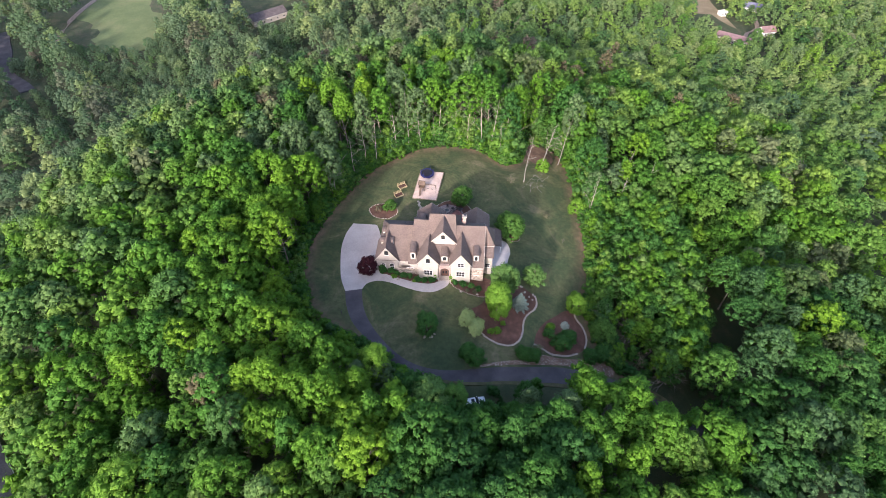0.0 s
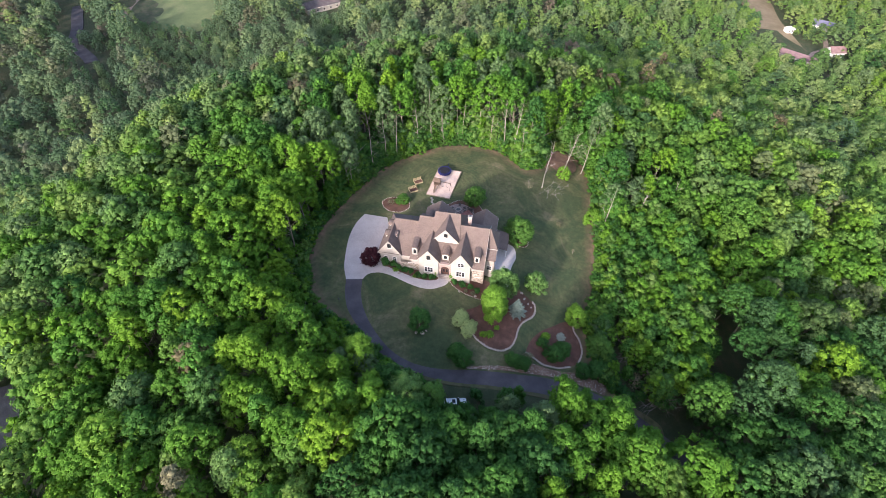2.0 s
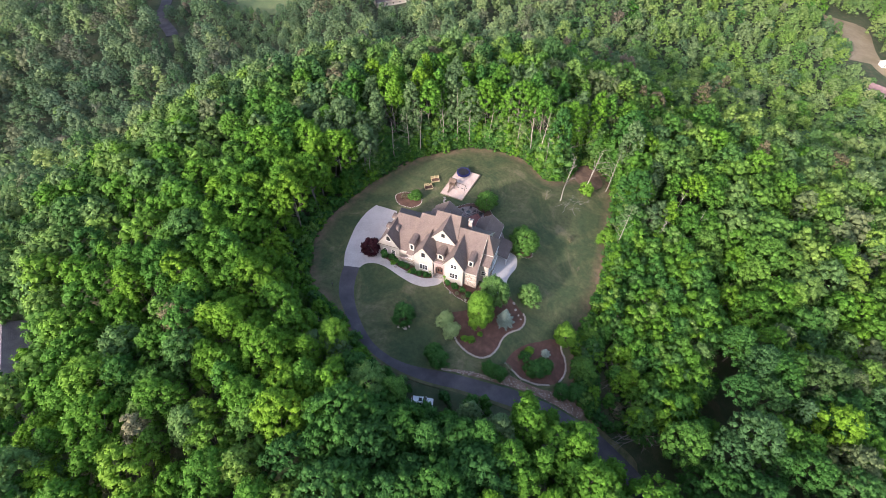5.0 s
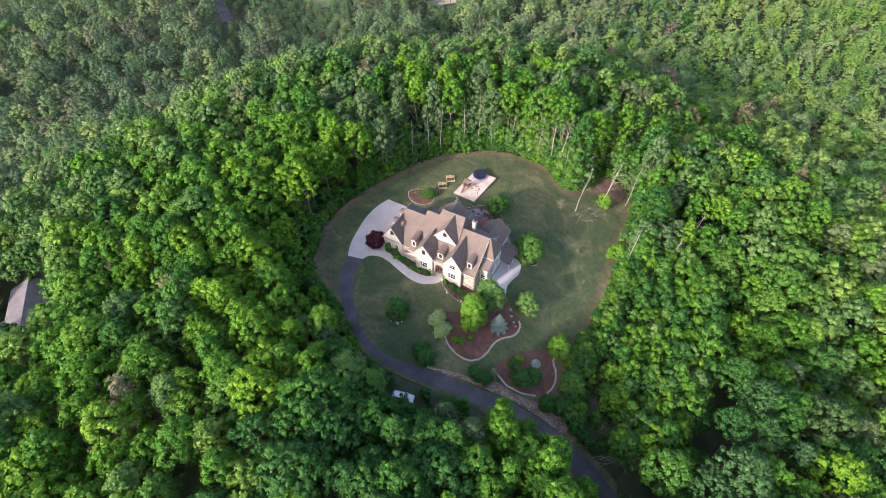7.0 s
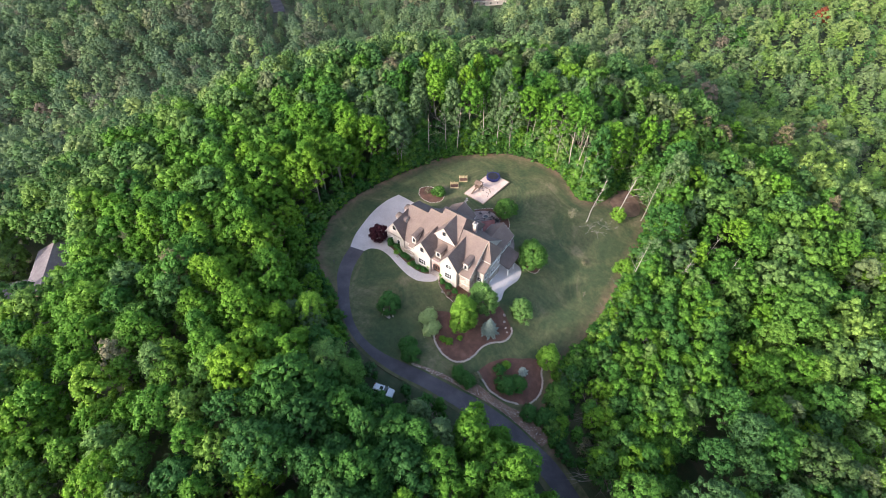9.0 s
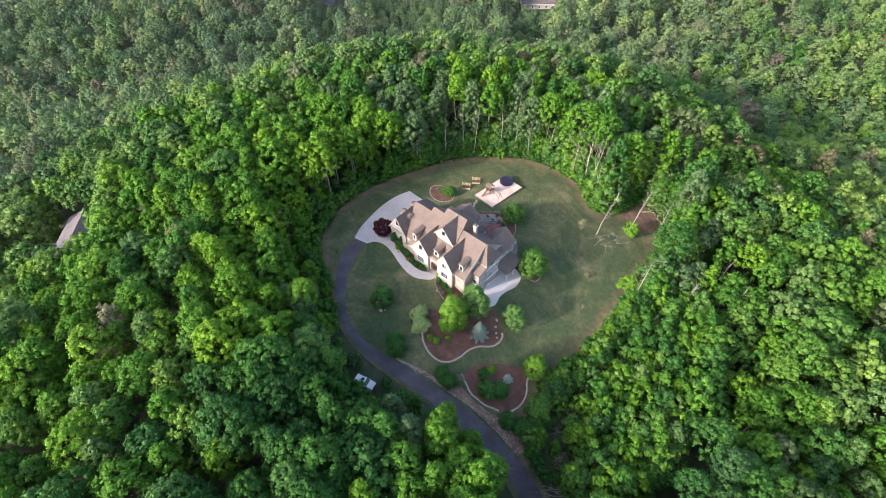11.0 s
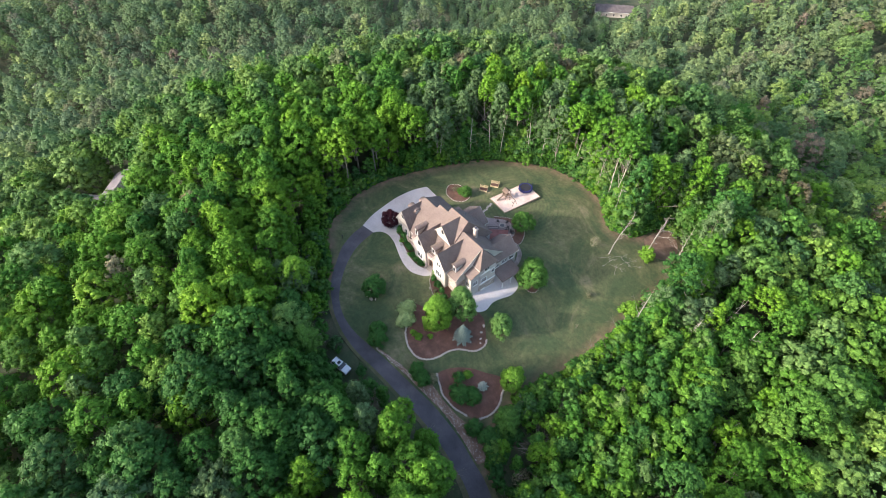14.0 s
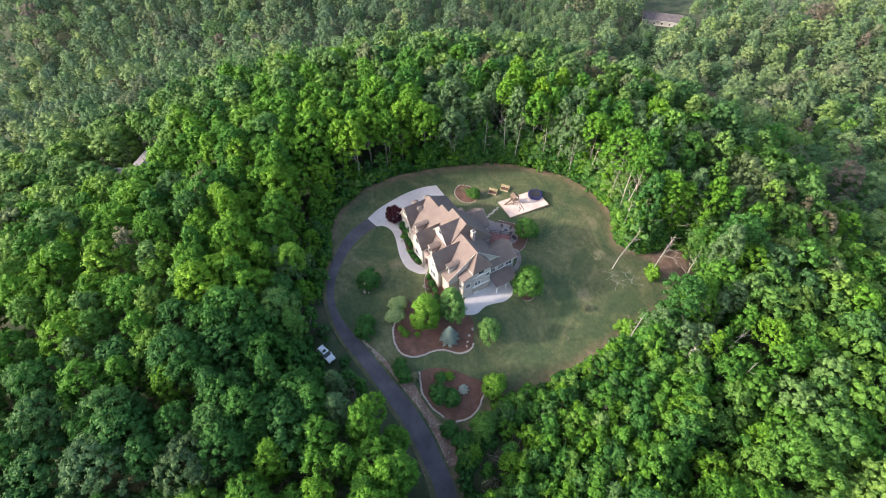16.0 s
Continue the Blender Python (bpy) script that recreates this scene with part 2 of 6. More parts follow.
def lawn_grass():
    """Mown grass with worn earth, dry patches and the mower's rounds."""
    m, t, b = nodes_of("lawn_grass", 0.95)
    broad = ramp(t, noise_tex(t, 0.09, 7, 0.68, distort=0.8), [(0.28, (0.036, 0.066, 0.028)), (0.43, (0.058, 0.086, 0.035)), (0.55, (0.100, 0.113, 0.050)), (0.68, (0.19, 0.165, 0.098))])
    tufts = noise_tex(t, 0.9, 8, 0.8)
    col = blend(t, broad, ramp(t, tufts, [(0.3, (0.27, 0.29, 0.27)), (0.7, (0.70, 0.69, 0.66))]), 0.9, "OVERLAY")
    w = t.nodes.new("ShaderNodeTexWave")
    w.wave_type, w.rings_direction = "RINGS", "Z"
    w.inputs["Scale"].default_value, w.inputs["Distortion"].default_value, w.inputs["Detail"].default_value = 0.30, 1.5, 2
    c = t.nodes.new("ShaderNodeTexCoord")
    mp = t.nodes.new("ShaderNodeMapping")
    mp.inputs["Location"].default_value = (2, -117, 0)
    t.links.new(c.outputs["Object"], mp.inputs[0])
    t.links.new(mp.outputs[0], w.inputs["Vector"])
    # the mower's rounds show within some metres of the play yard
    ln = t.nodes.new("ShaderNodeVectorMath")
    ln.operation = "LENGTH"
    t.links.new(mp.outputs[0], ln.inputs[0])
    near = t.nodes.new("ShaderNodeMapRange")
    near.inputs[1].default_value, near.inputs[2].default_value, near.inputs[3].default_value, near.inputs[4].default_value = 8.0, 19.0, 0.28, 0.0
    t.links.new(ln.outputs["Value"], near.inputs[0])
    rounds = blend(t, col, ramp(t, w.outputs["Fac"], [(0.2, (0.36, 0.36, 0.36)), (0.8, (0.62, 0.61, 0.58))]), near.outputs[0], "OVERLAY")
    earth = ramp(t, noise_tex(t, 0.16, 5, 0.7, distort=0.4), [(0.66, (0, 0, 0)), (0.82, (0.7, 0.7, 0.7))])
    worn = blend(t, rounds, (0.24, 0.18, 0.12), earth)
    at = t.nodes.new("ShaderNodeAttribute")
    at.attribute_name = "rim"
    mul = t.nodes.new("ShaderNodeMath")
    mul.operation = "MULTIPLY"
    t.links.new(at.outputs["Fac"], mul.inputs[0])
    t.links.new(ramp(t, noise_tex(t, 0.22, 5, 0.7), [(0.35, (0.1, 0.1, 0.1)), (0.6, (1.3, 1.3, 1.3))]), mul.inputs[1])
    soil = ramp(t, noise_tex(t, 0.6, 4, 0.7), [(0.3, (0.15, 0.10, 0.065)), (0.7, (0.30, 0.19, 0.125))])
    t.links.new(blend(t, worn, soil, mul.outputs[0]), b.inputs["Base Color"])
    bump(t, b, tufts, 0.7, 0.12)
    return m


M_FLOOR = forest_floor()
M_LAWN = lawn_grass()
M_ASPHALT = surface("asphalt", (0.062, 0.056, 0.064), (0.095, 0.086, 0.095), (0.14, 0.128, 0.134), 0.22, 5.0, 0.9, 0.3, 0.02)
M_CONCRETE = surface("concrete", (0.46, 0.42, 0.405), (0.55, 0.505, 0.49), (0.62, 0.575, 0.555), 0.18, 3.0, 0.85, 0.2, 0.01)
M_MULCH = surface("bark_mulch", (0.085, 0.045, 0.032), (0.135, 0.068, 0.048), (0.20, 0.11, 0.08), 0.5, 5.0, 0.95, 0.9, 0.08)
M_GRAVEL = surface("gravel", (0.16, 0.12, 0.10), (0.27, 0.21, 0.18), (0.42, 0.35, 0.31), 0.9, 4.0, 0.95, 1.0, 0.1)
M_SOIL = surface("red_soil", (0.13, 0.085, 0.062), (0.20, 0.125, 0.09), (0.29, 0.19, 0.14), 0.5, 3.0, 0.95, 0.8, 0.08)
M_STONE = surface("field_stone", (0.30, 0.255, 0.22), (0.47, 0.41, 0.36), (0.62, 0.56, 0.50), 0.9, 5.0, 0.9, 0.6, 0.04)
M_FIELD = surface("meadow", (0.085, 0.125, 0.048), (0.125, 0.165, 0.064), (0.18, 0.195, 0.088), 0.05, 1.0, 0.95, 0.5, 0.1)
M_EARTH = surface("bare_earth", (0.18, 0.145, 0.085), (0.25, 0.20, 0.125), (0.32, 0.26, 0.17), 0.08, 1.2, 0.95, 0.5, 0.1)
M_SAND = surface("play_sand", (0.56, 0.41, 0.34), (0.69, 0.53, 0.45), (0.78, 0.62, 0.54), 0.5, 3.0, 0.95, 0.6, 0.05)


# ---- ground ----
def lines(a, b, step, end):
    out, s, v = [a], step, a
    while v < b:
        v += step
        out.append(v)
    lo, hi, s = a, v, step
    while hi < end:
        s *= 1.22
        lo, hi = lo - s, hi + s
        out = [lo] + out + [hi]
    return out


gx, gy = lines(-60, 80, 2.0, 3200), lines(20, 160, 2.0, 3200)
gv = [(x, y, land(x, y) - (0.25 if inside(LAWN, x, y) else 0.0)) for y in gy for x in gx]
nx = len(gx)
ground = mesh_object("ground", gv, [(j * nx + i, j * nx + i + 1, (j + 1) * nx + i + 1, (j + 1) * nx + i) for j in range(len(gy) - 1) for i in range(nx - 1)], M_FLOOR, smooth=True)
tagged(ground, "brown leaf-littered forest floor on a wooded knoll", kind="structure")

sheet("lawn", LAWN, 0.0, M_LAWN, 1.6, "patchy mown lawn with worn brown edges", rim=3.2)
road_line_out, road_line_in = smooth_line(ROAD_OUT, 1.0), smooth_line(ROAD_IN, 1.0)
sheet("road", road_line_out + road_line_in[::-1], 0.03, M_ASPHALT, 1.5, "curved dark asphalt driveway through the woods")
drive = smooth_line(DRIVE[:6], 1.0) + smooth_line(DRIVE[6:17], 0.7) + smooth_line(DRIVE[17:], 0.7)
sheet("driveway", drive, 0.06, M_CONCRETE, 1.2, "pale concrete parking court and front walk")
sheet("pavement", smooth_line(PAD, 0.7, True), 0.05, M_CONCRETE, 1.2, "pale concrete apron below the basement")

BED1_WALL = [(8.3, 66.6), (9.3, 65.6), (10.5, 64.7), (12.2, 64.0), (14.3, 63.7), (16.4, 64.4), (17.7, 65.9), (18.5, 67.9), (18.9, 70.2), (19.8, 72.3), (21.3, 73.9), (22.5, 75.2), (23.0, 76.9), (22.9, 78.4), (22.3, 79.3)]
BED1_BACK = [(20.4, 80.8), (18.6, 82.2), (16.9, 82.6), (14.0, 81.8), (12.0, 79.0), (9.0, 74.5), (5.0, 72.0), (3.9, 70.4), (5.0, 68.0)]
BED2_A = [(21.1, 64.9), (23.3, 63.9), (24.7, 63.2), (27.2, 63.1), (29.5, 63.5), (31.6, 64.4)]
BED2_B = [(33.9, 66.2), (34.7, 68.5), (34.7, 70.5), (34.0, 72.6), (32.9, 74.3), (32.8, 76.2)]
BED2_BACK = [(30.2, 76.0), (27.5, 73.9), (24.7, 71.8), (22.1, 68.4)]
FRONT_BED = [(-16.4, 83.6), (-14.5, 82.4), (-12.8, 81.7), (-9.4, 80.6), (-6.0, 79.8), (-3.3, 79.8), (-1.8, 80.4), (-1.0, 81.4), (-1.4, 84.5), (-10.0, 85.5), (-16.4, 86.0)]
FRONT_BED_E = [(1.3, 82.6), (1.2, 80.2), (3.0, 78.4), (6.0, 77.0), (9.0, 76.4), (11.6, 77.2), (12.3, 80.5), (10.0, 82.5)]
RING = [(-20.0, 104.2), (-17.6, 103.0), (-15.0, 103.2), (-13.2, 105.2), (-13.8, 107.8), (-16.0, 109.0), (-19.2, 108.8), (-21.2, 106.8)]
BACK_BED = [(-3.2, 107.2), (0.4, 110.2), (3.9, 110.6), (6.6, 108.9), (8.1, 105.7), (7.6, 102.4), (5.2, 102.4), (4.6, 105.8), (2.0, 107.6), (-1.2, 106.6)]
TREE_BED = [(14.6, 98.9), (16.4, 97.4), (18.8, 96.6), (20.6, 97.6), (20.4, 99.8), (18.2, 100.9), (15.8, 100.6)]
for outline, lab in ((BED1_WALL + BED1_BACK, "red-brown mulch bed inside a stone edging"), (BED2_A + BED2_B + BED2_BACK, "red-brown mulch bed beside the road"),
                     (FRONT_BED, "dark mulched shrub bed along the house front"), (FRONT_BED_E, "red-brown mulch bed beside the front walk"),
                     (RING, "round mulch bed behind the house"), (BACK_BED, "curved mulch bed round the patio"), (TREE_BED, "mulch bed under a round tree")):
    sheet("flower_bed", smooth_line(outline, 0.7, True), 0.04, M_MULCH, 1.0, lab)
garden_path = smooth_line([(7.0, 104.6), (8.6, 104.2), (10.4, 103.0), (11.6, 101.0), (12.2, 98.6), (12.6, 96.6)], 0.6)
sheet("garden_path", [(x + 0.5, y + 0.35) for x, y in garden_path] + [(x - 0.5, y - 0.35) for x, y in garden_path][::-1], 0.045, M_GRAVEL, 0.8, "narrow stone path from the patio to the apron")
strip_in = [(8.1, 57.9), (10.7, 58.5), (15.3, 59.2), (20.6, 59.8), (24.9, 60.4), (28.1, 60.8), (33.0, 60.7), (40.0, 59.8)]
strip_out = [(41.0, 62.4), (34.8, 63.6), (30.4, 62.8), (26.0, 62.5), (22.0, 62.6), (19.0, 60.9), (15.5, 60.2), (11.2, 59.3), (8.0, 58.4)]
sheet("gravel_verge", smooth_line(strip_in, 0.8) + smooth_line(strip_out, 0.8), 0.045, M_SOIL, 1.0, "strip of reddish soil and stones along the road")


# ---- house ----
def roof_tiles(name, dark, mid, light):
    """Asphalt shingles: courses every 15 cm of height, mottled tabs."""
    m, t, b = nodes_of(name, 0.9)
    broad = ramp(t, noise_tex(t, 0.5, 5, 0.6), [(0.3, dark), (0.5, mid), (0.72, light)])
    tabs = noise_tex(t, 3.2, 3, 0.7, stretch=(1, 1, 2.2))
    col = blend(t, broad, ramp(t, tabs, [(0.3, (0.36, 0.36, 0.36)), (0.7, (0.64, 0.64, 0.64))]), 0.8, "OVERLAY")
    w = t.nodes.new("ShaderNodeTexWave")
    w.bands_direction, w.wave_profile = "Z", "SAW"
    w.inputs["Scale"].default_value, w.inputs["Distortion"].default_value = 2.1, 0.15
    c = t.nodes.new("ShaderNodeTexCoord")
    t.links.new(c.outputs["Object"], w.inputs["Vector"])
    t.links.new(blend(t, col, ramp(t, w.outputs["Fac"], [(0.0, (0.40, 0.40, 0.40)), (0.25, (0.52, 0.52, 0.52))]), 0.5, "OVERLAY"), b.inputs["Base Color"])
    bump(t, b, w.outputs["Fac"], 0.5, 0.03)
    return m


def siding(name, colour):
    m, t, b = nodes_of(name, 0.6)
    d = tuple(c * 0.82 for c in colour)
    col = ramp(t, noise_tex(t, 0.7, 5, 0.65), [(0.3, d), (0.6, colour)])
    w = t.nodes.new("ShaderNodeTexWave")
    w.bands_direction, w.wave_profile = "Z", "SAW"
    w.inputs["Scale"].default_value = 1.6
    c = t.nodes.new("ShaderNodeTexCoord")
    t.links.new(c.outputs["Object"], w.inputs["Vector"])
    t.links.new(col, b.inputs["Base Color"])
    bump(t, b, w.outputs["Fac"], 0.4, 0.02)
    return m


def stonework(name):
    m, t, b = nodes_of(name, 0.9)
    v = t.nodes.new("ShaderNodeTexVoronoi")
    v.feature = "F1"
    v.inputs["Scale"].default_value = 2.3
    c = t.nodes.new("ShaderNodeTexCoord")
    mp = t.nodes.new("ShaderNodeMapping")
    mp.inputs["Scale"].default_value = (1, 1, 1.8)
    t.links.new(c.outputs["Object"], mp.inputs[0])
    t.links.new(mp.outputs[0], v.inputs["Vector"])
    bw = t.nodes.new("ShaderNodeRGBToBW")
    t.links.new(v.outputs["Color"], bw.inputs[0])
    col = ramp(t, bw.outputs[0], [(0.15, (0.22, 0.18, 0.15)), (0.5, (0.38, 0.32, 0.27)), (0.85, (0.52, 0.46, 0.40))])
    t.links.new(col, b.inputs["Base Color"])
    bump(t, b, v.outputs["Distance"], -0.8, 0.05)
    return m


M_ROOF = roof_tiles("roof_shingle", (0.136, 0.103, 0.090), (0.158, 0.120, 0.105), (0.184, 0.142, 0.124))
M_STUCCO = siding("cream_siding", (0.49, 0.455, 0.41))
M_BARGE = surface("cream_board", (0.38, 0.35, 0.31), (0.45, 0.41, 0.37), (0.50, 0.46, 0.42), 1.0, 8.0, 0.6, 0.05, 0.005)
M_TAN = siding("tan_siding", (0.46, 0.42, 0.38))
M_STONEWALL = stonework("ledge_stone")
M_TRIM = surface("white_trim", (0.70, 0.69, 0.66), (0.78, 0.77, 0.74), (0.82, 0.81, 0.78), 1.0, 8.0, 0.5, 0.05, 0.005)
M_DARK = surface("dark_frame", (0.04, 0.035, 0.03), (0.06, 0.05, 0.045), (0.09, 0.08, 0.07), 1.0, 8.0, 0.5, 0.1, 0.005)
M_WOOD = surface("weathered_timber", (0.20, 0.15, 0.10), (0.32, 0.25, 0.17), (0.44, 0.36, 0.26), 1.2, 9.0, 0.85, 0.4, 0.01, (1, 1, 0.2))
M_DOORWOOD = surface("red_brown_door", (0.05, 0.022, 0.015), (0.085, 0.036, 0.024), (0.12, 0.055, 0.035), 1.2, 9.0, 0.5, 0.2, 0.01)
M_DECK = surface("red_deck_paint", (0.20, 0.075, 0.065), (0.28, 0.11, 0.095), (0.34, 0.15, 0.13), 0.8, 6.0, 0.8, 0.3, 0.01)
M_BRICK = surface("chimney_brick", (0.30, 0.22, 0.20), (0.40, 0.31, 0.28), (0.48, 0.40, 0.36), 2.0, 9.0, 0.9, 0.6, 0.03)
M_METAL = surface("grey_metal", (0.10, 0.10, 0.11), (0.16, 0.16, 0.17), (0.22, 0.22, 0.23), 1.5, 8.0, 0.45, 0.1, 0.005, None, 0.7)


def glass_material():
    m, t, b = nodes_of("window_glass", 0.06)
    b.inputs["Base Color"].default_value = (0.025, 0.03, 0.035, 1)
    b.inputs["IOR"].default_value = 1.5
    return m


M_GLASS = glass_material()


def part(name, bm, material, parent, label=""):
    me = bpy.data.meshes.new(name)
    bmesh.ops.recalc_face_normals(bm, faces=bm.faces)
    bm.to_mesh(me)
    bm.free()
    me.materials.append(material)
    ob = new(name, me)
    ob.parent = parent
    if label:
        tagged(ob, label)
    return ob


def solid(verts, faces):
    bm = bmesh.new()
    vs = [bm.verts.new(v) for v in verts]
    for f in faces:
        bm.faces.new([vs[i] for i in f])
    return bm


def box(bm, x0, x1, y0, y1, z0, z1, bevel=0.0):
    r = bmesh.ops.create_cube(bm, size=1.0, matrix=Matrix.Translation(((x0 + x1) / 2, (y0 + y1) / 2, (z0 + z1) / 2)) @ Matrix.Diagonal((x1 - x0, y1 - y0, z1 - z0, 1)))
    if bevel:
        es = list({e for v in r["verts"] for e in v.link_edges})
        bmesh.ops.bevel(bm, geom=es, offset=bevel, segments=1, affect="EDGES")
    return bm


def boxed(*a, bevel=0.0):
    return box(bmesh.new(), *a, bevel=bevel)


def slab(pts, thick=0.22):
    """A roof plane with thickness; pts counter-clockwise from outside."""
    n = len(pts)
    top = [Vector(p) for p in pts]
    low = [p - Vector((0, 0, thick)) for p in top]
    return solid(top + low, [tuple(range(n)), tuple(range(2 * n - 1, n - 1, -1))] + [(i, n + i, n + (i + 1) % n, (i + 1) % n) for i in range(n)])


def thing(name, m, label, category, group=""):
    e = new(name)
    e.empty_display_size = 0.3
    e.matrix_world = m
    return tagged(e, label, category, group)


HOUSE = Matrix.Translation((0, 81, 0)) @ pose(0, 0, 0, 0, 0, -3.6)
house = thing("house", HOUSE, "large cream house with many brown shingled gables", "house")


def wing(s0, s1, prof, base, along, wall_mat, over=0.45, hip0=0.0, hip1=0.0, walls=True, end0=0.35, end1=0.35, roof_label=""):
    """A body under a pitched roof. prof: (front or west eave), ridge, (back or east eave) as (offset, height); along: 'x' or 'y', the ridge's direction."""
    (a, za), (r, zr), (c, zc) = prof
    P = (lambda s, o, z: (s, o, z)) if along == "x" else (lambda s, o, z: (o, s, z))
    if walls:
        shape = [(a, base), (a, za), (r, zr), (c, zc), (c, base)]
        if hip0 or hip1:
            low = min(za, zc)
            shape = [(a, base), (a, low), (c, low), (c, base)]
        n = len(shape)
        vs = [P(s0, o, z) for o, z in shape] + [P(s1, o, z) for o, z in shape]
        fs = [tuple(range(n)), tuple(range(2 * n - 1, n - 1, -1))] + [(i, (i + 1) % n, n + (i + 1) % n, n + i) for i in range(n)]
        part("wall", solid(vs, fs), wall_mat, house)
    k0, k1 = (zr - za) / (r - a), (zr - zc) / (c - r)
    t = 0.2
    ao, co, zao, zco = a - over, c + over, za - over * k0, zc - over * k1
    e0, e1 = s0 - end0, s1 + end1
    lift = t + 0.02
    R0, R1 = P(e0 + (hip0 + end0 if hip0 else 0), r, zr + lift), P(e1 - (hip1 + end1 if hip1 else 0), r, zr + lift)
    A0, A1, C0, C1 = P(e0, ao, zao + lift), P(e1, ao, zao + lift), P(e0, co, zco + lift), P(e1, co, zco + lift)
    part("roof", slab([A0, A1, R1, R0], t), M_ROOF, house)
    part("roof", slab([C1, C0, R0, R1], t), M_ROOF, house)
    if hip0:
        part("roof", slab([C0, A0, R0], t), M_ROOF, house)
    if hip1:
        part("roof", slab([A1, C1, R1], t), M_ROOF, house)
    # barge boards on the open gables
    for s, hp, sg in ((e0, hip0, -1), (e1, hip1, 1)):
        if not hp:
            w = 0.06 * sg
            for (o0, z0), (o1, z1) in (((ao, zao), (r, zr)), ((r, zr), (co, zco))):
                q = [P(s, o0, z0 - 0.12), P(s, o1, z1 - 0.12), P(s, o1, z1 + lift - 0.01), P(s, o0, z0 + lift - 0.01)]
                q2 = [P(s + w, o0, z0 - 0.12), P(s + w, o1, z1 - 0.12), P(s + w, o1, z1 + lift - 0.01), P(s + w, o0, z0 + lift - 0.01)]
                part("trim", solid(q + q2, [(0, 1, 2, 3), (7, 6, 5, 4)] + [(i, (i + 1) % 4, 4 + (i + 1) % 4, 4 + i) for i in range(4)]), M_BARGE, house)
    # fascia and gutter under the eaves
    for o, z, hp in ((ao, zao, 0), (co, zco, 0)):
        lo, hi = (o - 0.05, o + 0.03)
        bx = (e0, e1, lo, hi, z - 0.10, z + 0.16) if along == "x" else (lo, hi, e0, e1, z - 0.10, z + 0.16)
        part("gutter", boxed(*bx), M_BARGE, house)


BASE = -0.6
# main roof in three steps, the east part with its upper hipped end, and the two back wings
wing(-16.8, -8.0, ((2.6, 4.2), (9.3, 9.4), (15.8, 4.3)), BASE, "x", M_TAN, hip0=2.5)
wing(-8.7, -4.2, ((1.2, 4.9), (9.4, 11.4), (16.2, 5.4)), BASE, "x", M_TAN, hip0=0.7)
wing(-5.0, 3.0, ((0.9, 4.9), (10.2, 12.8), (17.0, 6.0)), BASE, "x", M_STUCCO, hip0=0.8, hip1=0.9)
wing(2.6, 9.4, ((0.9, 4.9), (8.4, 10.9), (15.0, 5.4)), -3.4, "x", M_STUCCO, end1=0.12)
wing(8.2, 11.7, ((6.2, 7.3), (8.4, 10.92), (11.2, 7.3)), -3.6, "x", M_TAN, hip1=1.9, over=0.35)
wing(-0.1, 9.4, ((-6.4, 6.6), (-4.0, 9.8), (-1.6, 6.6)), BASE, "y", M_STUCCO, end1=0)
wing(-0.2, 8.6, ((1.55, 6.6), (3.9, 10.1), (6.25, 6.6)), BASE, "y", M_STUCCO, end1=0)
wing(4.6, 10.2, ((-3.5, 9.3), (-0.65, 12.7), (2.2, 9.3)), 6.0, "y", M_STUCCO, end1=0)
wing(2.2, 9.0, ((-17.1, 4.6), (-14.4, 8.7), (-11.7, 4.6)), BASE, "y", M_TAN, end1=0)
wing(10.0, 19.4, ((4.3, 4.2), (7.35, 6.6), (10.4, 4.2)), -3.6, "y", M_TAN, end0=0)
wing(11.0, 19.5, ((-8.0, 4.8), (-4.6, 7.4), (-1.2, 4.8)), BASE, "y", M_TAN, end0=0)


# ---- house: windows, dormers, entry, chimney ----
FACE = {"f": 0, "r": 90, "b": 180, "l": -90}


def arch_loop(w, h, arch, n=8):
    """Outline of an opening, foot at z = 0; arch: the rise of its round head."""
    pts = [(-w / 2, 0.0), (w / 2, 0.0), (w / 2, h - arch)]
    if arch:
        for i in range(1, n):
            a = math.pi * i / n
            pts.append((w / 2 * math.cos(a), h - arch + arch * math.sin(a)))
    pts.append((-w / 2, h - arch))
    return pts


def prism(loop, y0, y1):
    n = len(loop)
    vs = [(x, y0, z) for x, z in loop] + [(x, y1, z) for x, z in loop]
    return solid(vs, [tuple(range(n)), tuple(range(2 * n - 1, n - 1, -1))] + [(i, n + i, n + (i + 1) % n, (i + 1) % n) for i in range(n)])


def ring_prism(outer, inner, y0, y1):
    n = len(outer)
    vs = [(x, y, z) for y in (y0, y1) for lp in (outer, inner) for x, z in lp]
    fs = []
    for i in range(n):
        j = (i + 1) % n
        fs += [(i, j, n + j, n + i), (2 * n + i, 3 * n + i, 3 * n + j, 2 * n + j), (i, 2 * n + i, 2 * n + j, j), (n + i, n + j, 3 * n + j, 3 * n + i)]
    return solid(vs, fs)


